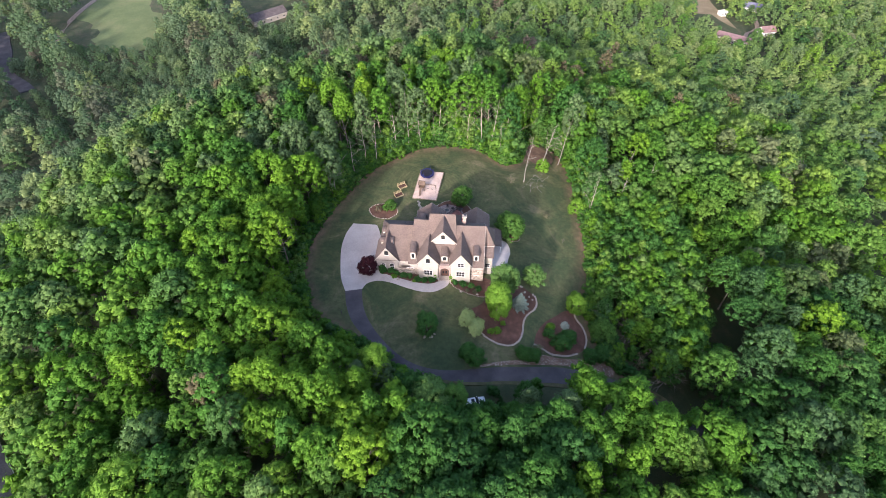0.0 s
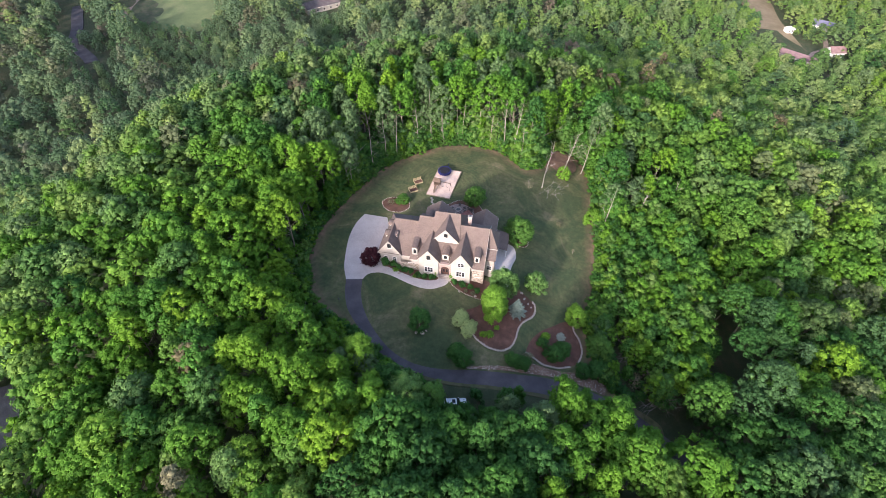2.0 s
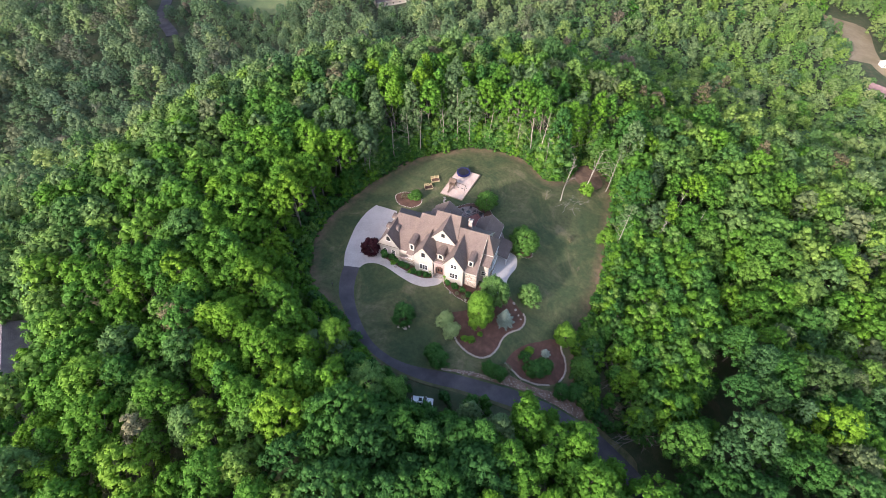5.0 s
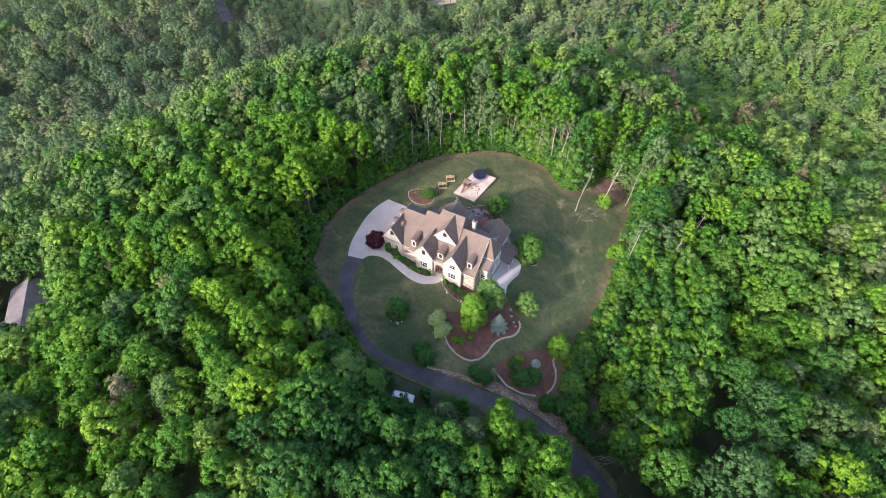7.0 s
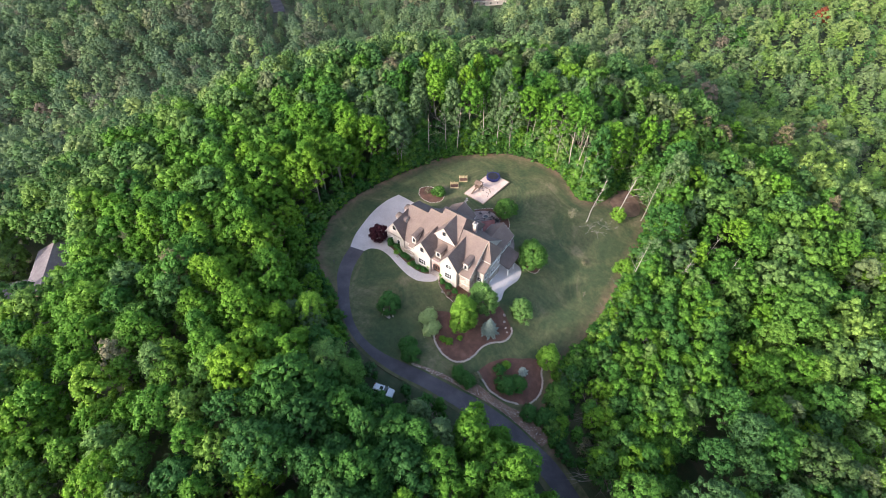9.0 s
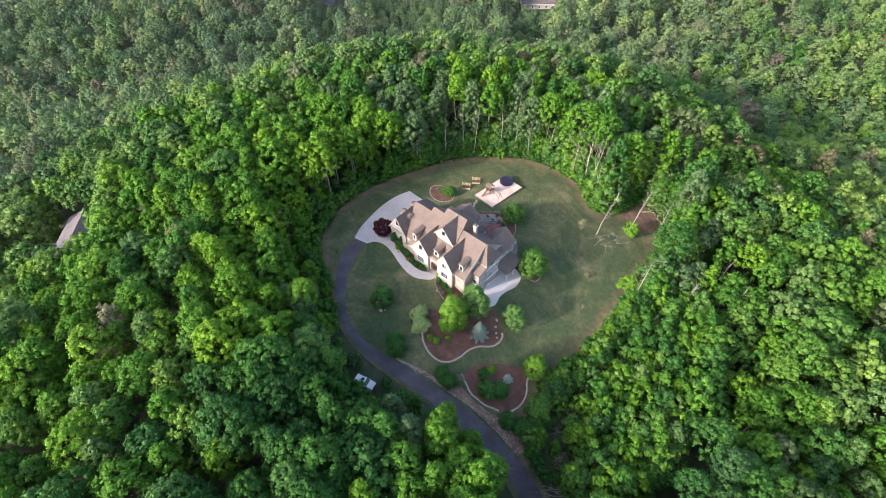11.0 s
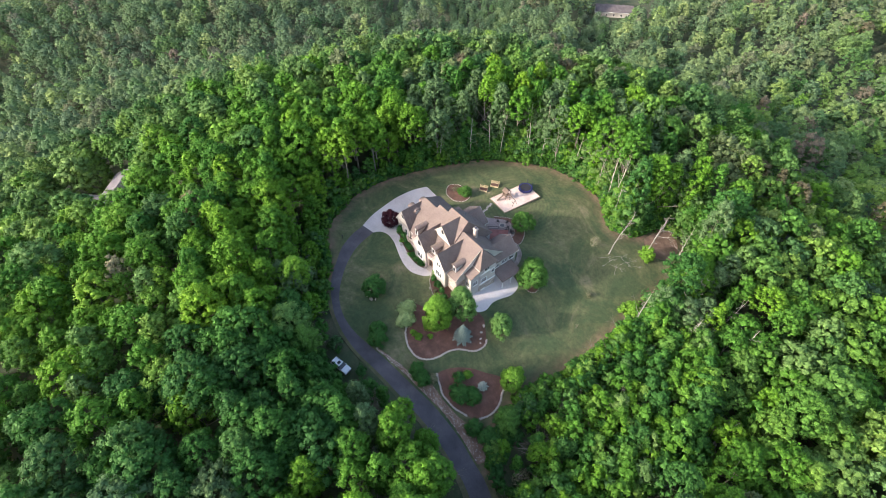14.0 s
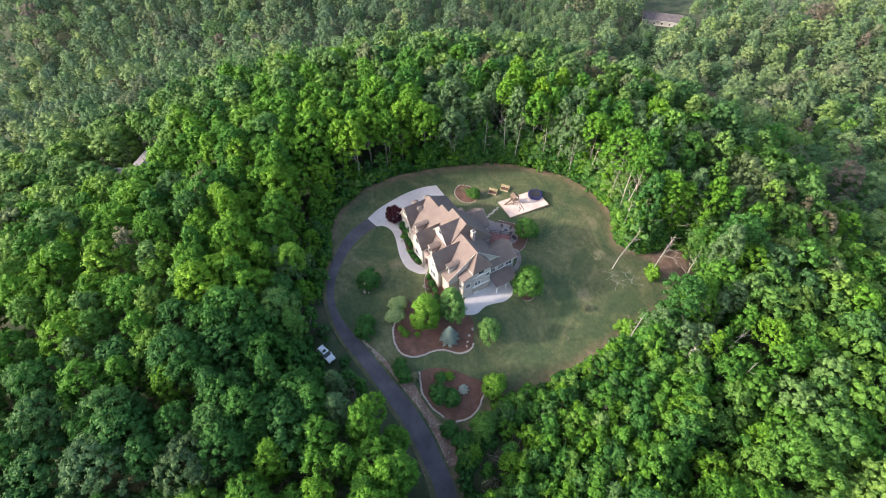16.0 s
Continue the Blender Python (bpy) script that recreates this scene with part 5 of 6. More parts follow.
shrub(39.6, 113.0, 2.6, 4.6, M_LIME, "yellow-green young tree at the lawn's edge", "young_tree", 1600, 0.19, 0.4, 28, 60, "tree")
shrub(29.6, 108.6, 0.9, 1.2, M_TWIG, "small dry bush on the lawn", "dry_shrub", 120, 0.16, 0, 29)
shrub(20.5, 121.7, 1.4, 3.4, M_TWIG, "sparse grey sapling on the back lawn", "sapling", 170, 0.18, 0.4, 30, 12, "tree")
shrub(31.6, 131.4, 2.2, 4.2, M_LIME, "green bush at the foot of a dead tree", "edge_bush", 1200, 0.18, 0, 31, 50)
shrub(47.5, 64.8, 2.0, 3.2, M_TWIG, "bare grey bush beside the road", "bare_bush", 260, 0.22, 0, 32)
shrub(37.8, 64.6, 2.2, 3.4, M_MIDGREEN, "dark green bush where the road leaves", "edge_bush", 1200, 0.2, 0, 33, 44)
shrub(38.6, 69.8, 3.0, 6.0, M_FRESH, "rounded green tree at the lawn's lower end", "edge_tree", 2800, 0.2, 0.6, 34, 90, "tree")
shrub(-14.0, 52.6, 3.4, 8.5, M_LIME, "bright yellow-green tree beside the road bend", "lime_tree", 2600, 0.22, 8.0, 35, 60, "tree")
shrub(-3.0, 44.6, 4.3, 9.0, M_SOFT, "olive-green tree overhanging the road bend", "roadside_tree", 4200, 0.23, 8.6, 37, 90, "tree")
shrub(1.9, 45.2, 3.0, 8.0, M_FRESH, "fresh green tree beside the parked car", "roadside_tree", 2400, 0.22, 7.2, 38, 56, "tree")
shrub(33.4, 99.4, 0.5, 1.6, M_TWIG, "thin dry sapling on the open lawn", "sapling", 60, 0.12, 0.3, 36, 8, "tree")
# foundation planting
for i, (x, y, r, h, mt) in enumerate(((-15.6, 83.9, 1.3, 2.2, M_MIDGREEN), (-13.4, 83.4, 0.8, 0.9, M_MIDGREEN), (-11.9, 82.7, 0.7, 0.8, M_MIDGREEN), (-10.3, 82.2, 0.8, 0.9, M_MIDGREEN), (-8.6, 81.6, 0.8, 0.9, M_MIDGREEN),
                                      (-6.6, 80.9, 0.75, 0.8, M_MIDGREEN), (-5.0, 80.7, 0.8, 0.9, M_MIDGREEN), (-3.2, 80.7, 0.7, 0.8, M_MIDGREEN), (2.6, 80.0, 0.8, 0.9, M_MIDGREEN), (4.5, 79.6, 0.8, 0.9, M_MIDGREEN), (6.6, 79.2, 0.7, 0.8, M_MIDGREEN),
                                      (-12.6, 81.9, 0.5, 0.5, M_LIME), (-7.6, 80.4, 0.5, 0.6, M_LIME), (8.4, 78.4, 0.7, 0.8, M_MIDGREEN), (5.6, 77.9, 0.45, 0.5, M_TWIG), (7.4, 77.6, 0.45, 0.5, M_TWIG))):
    shrub(x, y, (0.95, 1.35, 1.1, 1.5)[i % 4] * r, (1.0, 1.5, 1.15)[i % 3] * h, mt, "low green shrub along the house front", "foundation_shrub", int(260 * r * r + 120), 0.14, 0, 60 + i, 16, group="foundation shrubs")
for i, (x, y) in enumerate(((-2.2, 81.4), (1.7, 80.9))):
    shrub(x, y, 0.55, 2.2, M_LIME, "upright yellow-green conifer beside the steps", "upright_conifer", 260, 0.16, 0, 80 + i, 14, group="entry conifers")


# ---- dead and leaning trees ----
def dead_tree(x, y, h, r0, lean_x, lean_y, label, seed, limbs=9):
    e = thing("dead_tree", Matrix.Translation((x, y, land(x, y))) @ pose(0, 0, 0, -lean_y, lean_x, 0), label, "dead tree", "dead trees")
    q = np.random.default_rng(2000 + seed)
    vs, fs = trunk_mesh(q, h, r0, 0, 0.03, 0)
    mesh_object("trunk", vs, fs, M_BARE, e, True)
    for k in range(limbs):
        u = 0.35 + 0.6 * k / limbs
        a = q.uniform(0, 6.28)
        ln = h * (1.1 - u) * q.uniform(0.25, 0.5)
        vs, fs = trunk_mesh(q, ln, 0.035 + 0.10 * r0, 2, 0.1, 1, 5)
        b = mesh_object("branch", vs, fs, M_BARE, e, True)
        b.matrix_local = Matrix.Translation((0, 0, h * u)) @ pose(0, 0, 0, 0, q.uniform(35, 65), math.degrees(a))
    return e


dead_tree(24.6, 123.6, 16, 0.13, 6, 14, "leaning grey dead tree on the back lawn", 1)
dead_tree(30.8, 131.5, 19, 0.18, 8, -3, "forked bare dead tree at the wood's edge", 2, 12)
dead_tree(37.6, 136.0, 17, 0.14, 4, -5, "leaning bare trunk at the wood's edge", 3, 6)
dead_tree(52.2, 115.4, 13, 0.24, 6, 6, "broken grey dead tree in young growth", 4, 14)
dead_tree(66.0, 97.0, 15, 0.2, 24, 30, "fallen grey trunk leaning in the trees", 5, 5)
dead_tree(-40.8, 104.4, 19, 0.17, -4, 4, "tall bare white trunk before the woods", 6, 4)
for i, (x, y) in enumerate(((-31.6, 111.5), (-26.6, 120.4), (-23.4, 125.6), (-20.8, 127.2), (-15.0, 133.2), (-11.0, 135.6), (-7.4, 137.9), (-1.8, 139.4), (4.2, 140.2), (7.2, 139.6), (11.8, 138.6), (14.6, 136.2), (17.6, 133.9),
                            (43.0, 127.5), (42.0, 109.5))):
    dead_tree(x, y, 14.5 + (i * 7) % 6 * 1.4, 0.13 + 0.03 * ((i * 5) % 3), 5 - (i * 5) % 11, 3 - (i * 3) % 7, "pale slender bare trunk at the wood's edge", 20 + i, 6)
dead_tree(48.1, 124.9, 17, 0.17, 3, 3, "leaning bare trunk in the trees", 50, 6)
dead_tree(56.0, 126.5, 16, 0.17, 6, 4, "leaning bare trunk in the trees", 51, 6)
dead_tree(62.6, 122.5, 15, 0.17, 4, 4, "leaning bare trunk in the trees", 52, 6)


# branches lying on the back lawn
def fallen_branch(x, y, ln, a, seed):
    e = new("fallen_branch")
    e.matrix_world = Matrix.Translation((x, y, land(x, y) + 0.12)) @ pose(0, 0, 0, 0, 0, a)
    tagged(e, "dry grey branch lying on the grass", "branch", "fallen branches")
    q = np.random.default_rng(2600 + seed)
    vs, fs = trunk_mesh(q, ln, 0.05, 7, 0.04, 2, 5)
    b = mesh_object("limb", vs, fs, M_BARE, e, True)
    b.matrix_local = pose(0, 0, 0, 0, 84, 0) @ Matrix.Diagonal((0.35, 1, 1, 1))
    return e


for i, (x, y, ln, a) in enumerate(((24.0, 120.4, 4.5, 30), (25.6, 122.6, 5.0, 50), (27.4, 121.0, 4.0, 15), (26.2, 119.2, 3.5, 80), (28.8, 123.6, 4.5, 60), (29.6, 119.8, 3.0, 120), (30.6, 125.0, 3.5, 35), (27.8, 125.6, 4.0, -20))):
    fallen_branch(x, y, ln, a, i)
sheet("bare_soil", smooth_line([(27.5, 136.5), (28.2, 142.5), (30.4, 146.2), (34.6, 143.6), (36.4, 138.6), (34.4, 134.8), (31.4, 134.0)], 0.9, True), 0.03, M_SOIL, 1.2, "bare reddish soil at the wood's edge")


# ---- stones ----
def stone_mesh(seed, s):
    q = np.random.default_rng(3000 + seed)
    bm = bmesh.new()
    bmesh.ops.create_icosphere(bm, subdivisions=1, radius=1.0)
    for v in bm.verts:
        v.co *= q.uniform(0.78, 1.12)
        v.co.x *= s * 1.2
        v.co.y *= s * 0.85
        v.co.z *= s * 0.75
    me = bpy.data.meshes.new("stone")
    bm.to_mesh(me)
    bm.free()
    me.materials.append(M_STONE)
    return me


STONES = [stone_mesh(i, 0.26) for i in range(6)]


def edging(path, label, gap=0.42, closed=False, size=1.0):
    e = thing("stone_edging", Matrix.Translation((0, 0, 0)), label, "edging")
    pts = smooth_line(path, gap, closed)
    for i, (x, y) in enumerate(pts):
        o = new("stone", STONES[i % 6])
        o.parent = e
        z = land(x, y) + 0.12
        o.matrix_local = Matrix.Translation((x + 0.05 * math.sin(9 * i), y + 0.05 * math.cos(7 * i), z)) @ pose(0, 0, 0, 0, 0, (i * 77) % 360) @ Matrix.Diagonal((1, 1, 0.8 + 0.4 * ((i * 3) % 5) / 5, 1)) @ Matrix.Scale(size, 4)
    return e


edging(BED1_WALL, "low pale stone edging round the mulch bed", 0.36, False, 1.1)
edging(BED2_A, "low pale stone edging of the roadside bed", 0.36, False, 1.1)
edging(BED2_B, "low pale stone edging of the roadside bed", 0.36, False, 1.1)
edging(RING, "low stone ring round a mulch bed", 0.4, True, 0.62)
edging(BACK_BED[:6], "low stone edging round the patio bed", 0.4, False, 0.62)
edging(TREE_BED, "low stone edging under a round tree", 0.45, True, 0.6)
edging(FRONT_BED_E[1:6], "low stone edging of the front bed", 0.4, False, 0.62)


def boulder(x, y, s, label, k):
    o = new("boulder", stone_mesh(40 + k, s))
    o.matrix_world = Matrix.Translation((x, y, land(x, y) + s * 0.35)) @ pose(0, 0, 0, 0, 0, 50 * k)
    return tagged(o, label, "boulder", "boulders")


for k, (x, y, s) in enumerate(((-3.2, 64.9, 0.55), (-4.6, 64.8, 0.4), (-5.4, 66.0, 0.35), (-2.4, 65.6, 0.3), (-11.5, 80.9, 0.42), (-8.3, 80.2, 0.36), (4.0, 77.6, 0.42), (8.0, 77.0, 0.4), (20.2, 79.6, 0.35), (21.2, 78.4, 0.3), (19.4, 81.2, 0.42), (22.0, 77.6, 0.25),
                              (-3.9, 65.0, 0.3), (6.9, 100.9, 0.4))):
    boulder(x, y, s, "rounded pale field stone lying on the ground", k)
q = np.random.default_rng(5)
sv, sf = [], []
base_v = [tuple(v.co) for v in STONES[0].vertices]
base_f = [tuple(p.vertices) for p in STONES[0].polygons]
line_a, line_b = smooth_line(strip_in, 0.35), smooth_line(strip_out[::-1], 0.35)
for i in range(620):
    u, w = q.random(), q.random()
    a, b = line_a[int(u * (len(line_a) - 1))], line_b[int(u * (len(line_b) - 1))]
    x, y = a[0] + (b[0] - a[0]) * w + q.normal() * 0.1, a[1] + (b[1] - a[1]) * w + q.normal() * 0.1
    s, k = q.uniform(0.2, 0.62) * (1 if w < 0.6 else 0.7), len(sv)
    sv += [(x + v[0] * s, y + v[1] * s, land(x, y) + 0.06 + v[2] * s) for v in base_v]
    sf += [tuple(j + k for j in f) for f in base_f]
tagged(mesh_object("loose_stones", sv, sf, M_STONE), "loose pale stones scattered along the road verge", "stones", kind="stuff")

# patio: paving stones round a fire pit
M_PAVER = surface("patio_stone", (0.24, 0.185, 0.17), (0.32, 0.25, 0.235), (0.40, 0.32, 0.30), 0.7, 4.0, 0.9, 0.5, 0.03)
PATIO = [(-5.4, 104.4), (-3.4, 106.0), (-1.2, 108.0), (1.0, 108.9), (3.2, 108.4), (5.0, 106.8), (5.2, 104.2), (4.4, 101.0), (-4.0, 101.0)]
pat = sheet("patio", smooth_line(PATIO, 0.7, True), 0.05, M_PAVER, 1.0, "stone-paved patio behind the house")
pav = bpy.data.meshes.new("paver")
bm = boxed(-0.42, 0.42, -0.32, 0.32, -0.03, 0.04, bevel=0.03)
bm.to_mesh(pav)
bm.free()
pav.materials.append(M_PAVER)
k = 0
for i in range(12):
    for j in range(11):
        x, y = -5.2 + 0.92 * i + 0.3 * (j % 2), 101.3 + 0.72 * j
        if inside(PATIO, x, y) and inside(PATIO, x + 0.4, y + 0.4) and inside(PATIO, x - 0.4, y + 0.4):
            o = new("paver", pav)
            o.parent = pat
            o.matrix_local = Matrix.Translation((x, y, land(x, y) + 0.055)) @ pose(0, 0, 0, 0, 0, 4 * math.sin(31 * k))
            k += 1
fire = thing("fire_pit", Matrix.Translation((0.7, 106.3, land(0.7, 106.3) + 0.06)), "round stone fire pit on the patio", "fire pit")
for i in range(12):
    o = new("stone", STONES[i % 6])
    o.parent = fire
    a = math.tau * i / 12
    o.matrix_local = Matrix.Translation((0.75 * math.cos(a), 0.75 * math.sin(a), 0.2)) @ pose(0, 0, 0, 0, 0, math.degrees(a) + 90)
bm = bmesh.new()
bmesh.ops.create_cone(bm, cap_ends=True, segments=18, radius1=0.62, radius2=0.62, depth=0.1, matrix=Matrix.Translation((0, 0, 0.06)))
part("ash_bed", bm, M_METAL, fire, "black ash in the middle")
for i in range(9):
    x, y = -6.2 + 0.15 * math.sin(i * 2.0) - 0.16 * i, 105.2 + 0.62 * i
    o = new("stepping_stone", STONES[i % 6])
    o.matrix_world = Matrix.Translation((x, y, land(x, y) + 0.02)) @ Matrix.Diagonal((1.5, 1.6, 0.35, 1))
    tagged(o, "flat pale stepping stone in the grass", "stepping stone", "stepping stones")


def patio_chair(m):
    e = thing("patio_chair", m, "dark metal patio chair by the fire pit", "chair", "patio chairs")
    part("seat", boxed(-0.28, 0.28, -0.28, 0.28, 0.38, 0.46, bevel=0.02), M_DARK, e)
    part("backrest", boxed(-0.28, 0.28, 0.24, 0.3, 0.46, 0.95, bevel=0.02), M_DARK, e)
    for sx in (-0.25, 0.25):
        for sy in (-0.25, 0.25):
            part("leg", boxed(sx - 0.025, sx + 0.025, sy - 0.025, sy + 0.025, 0, 0.38), M_DARK, e)
        part("armrest", boxed(sx - 0.03, sx + 0.03, -0.28, 0.28, 0.6, 0.64), M_DARK, e)
    return e


chair = patio_chair(Matrix.Translation((2.3, 106.9, land(2.3, 106.9) + 0.09)) @ pose(0, 0, 0, 0, 0, -60))
for x, y, a in ((0.9, 107.9, 0), (2.6, 105.7, -105), (-0.9, 106.3, 80)):
    copy_thing(chair, Matrix.Translation((x, y, land(x, y) + 0.09)) @ pose(0, 0, 0, 0, 0, a))
grill = thing("grill", Matrix.Translation((4.2, 106.4, land(4.2, 106.4) + 0.09)), "black covered grill beside the patio", "grill")
part("lid", boxed(-0.6, 0.6, -0.3, 0.3, 0.75, 1.15, bevel=0.12), M_DARK, grill)
part("body", boxed(-0.55, 0.55, -0.28, 0.28, 0.1, 0.75, bevel=0.02), M_METAL, grill)
part("shelf", boxed(0.6, 1.0, -0.25, 0.25, 0.75, 0.8), M_METAL, grill)


# ---- play area ----
PIT = Matrix.Translation((-4.75, 117.2, 0)) @ pose(0, 0, 0, 0, 0, -9.6)
PZ = land(-4.75, 117.2)
M_PAD = surface("blue_vinyl", (0.012, 0.015, 0.075), (0.018, 0.022, 0.11), (0.028, 0.034, 0.15), 1.0, 8.0, 0.5, 0.1, 0.005)
M_MAT = surface("black_mesh", (0.012, 0.012, 0.016), (0.02, 0.02, 0.026), (0.03, 0.03, 0.036), 1.0, 20.0, 0.8, 0.2, 0.005)
pit = thing("sand_pit", PIT @ Matrix.Translation((0, 0, PZ)), "pinkish sand play yard framed with timbers", "sand pit")
sand_v, sand_f, nn = [], [], 18
for j in range(nn + 1):
    for i in range(nn + 1):
        x, y = -3.45 + 6.9 * i / nn, -6.2 + 12.4 * j / nn
        sand_v.append((x, y, 0.32 + 0.05 * noise.noise((x * 0.8, y * 0.8, 0))))
for j in range(nn):
    for i in range(nn):
        k = j * (nn + 1) + i
        sand_f.append((k, k + 1, k + nn + 2, k + nn + 1))
mesh_object("sand", sand_v, sand_f, M_SAND, pit, True)
for bx in ((-3.62, -3.42, -6.4, 6.4), (3.42, 3.62, -6.4, 6.4), (-3.42, 3.42, -6.4, -6.2), (-3.42, 3.42, 6.2, 6.4)):
    part("border_timber", boxed(*bx, -0.5, 0.36, bevel=0.02), M_WOOD, pit)
tramp = thing("trampoline", Matrix.Translation((-5.2, 122.0, PZ + 0.3)), "round trampoline with a blue safety pad", "trampoline")
TR, TH = 1.95, 0.75


def annulus(r0, r1, z0, z1, n=40):
    o = [(r1 * math.cos(math.tau * i / n), r1 * math.sin(math.tau * i / n)) for i in range(n)]
    p = [(r0 * math.cos(math.tau * i / n), r0 * math.sin(math.tau * i / n)) for i in range(n)]
    vs = [(x, y, z) for z in (z0, z1) for lp in (o, p) for x, y in lp]
    fs = []
    for i in range(n):
        j = (i + 1) % n
        fs += [(i, n + i, n + j, j), (2 * n + i, 2 * n + j, 3 * n + j, 3 * n + i), (i, j, 2 * n + j, 2 * n + i), (n + i, 3 * n + i, 3 * n + j, n + j)]
    return solid(vs, fs)


part("safety_pad", annulus(TR - 0.32, TR + 0.06, TH, TH + 0.05), M_PAD, tramp, "blue vinyl safety pad")
bm = bmesh.new()
bmesh.ops.create_cone(bm, cap_ends=True, segments=40, radius1=TR - 0.3, radius2=TR - 0.3, depth=0.03, matrix=Matrix.Translation((0, 0, TH - 0.01)))
part("mat", bm, M_MAT, tramp, "black jumping mat")
part("skirt", annulus(TR + 0.02, TR + 0.08, 0.25, TH), M_PAD, tramp)
for i in range(6):
    a = math.tau * i / 6
    bm = bmesh.new()
    bmesh.ops.create_cone(bm, cap_ends=True, segments=8, radius1=0.04, radius2=0.04, depth=TH + 1.5, matrix=Matrix.Translation(((TR + 0.02) * math.cos(a), (TR + 0.02) * math.sin(a), (TH + 1.5) / 2 - 0.1)))
    part("net_pole", bm, M_PAD, tramp)
M_PLAY = surface("brown_timber", (0.10, 0.065, 0.045), (0.16, 0.11, 0.08), (0.22, 0.16, 0.12), 1.2, 9.0, 0.85, 0.4, 0.01, (1, 1, 0.2))
play = thing("playset", PIT @ Matrix.Translation((-1.4, -2.2, PZ + 0.3)), "weathered wooden play tower with a swing beam", "playset")
for sx in (-0.75, 0.75):
    for sy in (-0.75, 0.75):
        part("post", boxed(sx - 0.06, sx + 0.06, sy - 0.06, sy + 0.06, -0.1, 2.6), M_PLAY, play)
part("platform", boxed(-0.85, 0.85, -0.85, 0.85, 1.2, 1.28), M_PLAY, play)
for sx in (-0.85, 0.85):
    for i in range(5):
        part("slat", boxed(sx - 0.02, sx + 0.02, -0.8 + 0.36 * i, -0.6 + 0.36 * i, 1.28, 1.95), M_PLAY, play)
part("roof", slab([(-1.0, -1.0, 2.5), (1.0, -1.0, 2.5), (1.0, 0, 3.2), (-1.0, 0, 3.2)], 0.05), M_PLAY, play)
part("roof", slab([(1.0, 1.0, 2.5), (-1.0, 1.0, 2.5), (-1.0, 0, 3.2), (1.0, 0, 3.2)], 0.05), M_PLAY, play)
part("swing_beam", boxed(0.8, 4.0, -0.06, 0.06, 2.05, 2.2), M_PLAY, play)
for sy in (-0.9, 0.9):
    lg = part("brace", boxed(-0.05, 0.05, -0.05, 0.05, 0, 2.3), M_PLAY, play)
    lg.matrix_local = Matrix.Translation((4.0, sy, -0.05)) @ pose(0, 0, 0, math.degrees(math.atan2(sy, 2.15)), 0, 0)
for px in (1.7, 3.0):
    sw = part("swing_seat", boxed(px - 0.25, px + 0.25, -0.1, 0.1, 0.5, 0.54), M_MAT, play)
    for dx in (-0.22, 0.22):
        part("chain", boxed(px + dx - 0.012, px + dx + 0.012, -0.012, 0.012, 0.54, 2.06), M_METAL, sw)
part("slide", slab([(-0.45, -3.0, 0.15), (0.05, -3.0, 0.15), (0.05, -0.85, 1.25), (-0.45, -0.85, 1.25)], 0.06), M_PLAY, play)
for i in range(5):
    part("rung", boxed(-0.6, -0.1, 0.86 + 0.12 * i, 0.92 + 0.12 * i, 1.1 - 0.24 * i, 1.16 - 0.24 * i), M_PLAY, play)


def planter(x, y, a):
    e = thing("planter", Matrix.Translation((x, y, land(x, y))) @ pose(0, 0, 0, 0, 0, a), "raised timber garden planter with a slatted back", "planter", "garden planters")
    for bx in ((-1.2, 1.2, -0.75, -0.68), (-1.2, 1.2, 0.68, 0.75), (-1.2, -1.13, -0.68, 0.68), (1.13, 1.2, -0.68, 0.68)):
        part("board", boxed(*bx, 0.0, 0.5, bevel=0.01), M_PLANK, e)
    part("soil", boxed(-1.13, 1.13, -0.68, 0.68, 0.0, 0.4), M_MULCH, e)
    for px in (-1.16, 0, 1.16):
        part("post", boxed(px - 0.05, px + 0.05, 0.75, 0.85, 0.0, 1.35), M_PLANK, e)
    for i in range(3):
        part("slat", boxed(-1.2, 1.2, 0.70, 0.75, 0.65 + 0.26 * i, 0.75 + 0.26 * i), M_PLANK, e)
    return e


M_PLANK = surface("new_pine", (0.40, 0.32, 0.17), (0.52, 0.42, 0.24), (0.62, 0.52, 0.32), 1.0, 8.0, 0.8, 0.3, 0.01, (0.3, 1, 1))
pl = planter(-13.2, 112.7, 32)
copy_thing(pl, Matrix.Translation((-12.4, 116.6, land(-12.4, 116.6))) @ pose(0, 0, 0, 0, 0, 32))

# path lamps beside the road
for x, y in ((-24.4, 71.0), (-24.6, 66.4)):
    e = thing("path_lamp", Matrix.Translation((x, y, land(x, y))), "small black post lamp beside the road", "lamp", "path lamps")
    part("post", boxed(-0.05, 0.05, -0.05, 0.05, 0, 0.9), M_DARK, e)
    part("lantern", boxed(-0.16, 0.16, -0.16, 0.16, 0.9, 1.2, bevel=0.05), M_DARK, e)


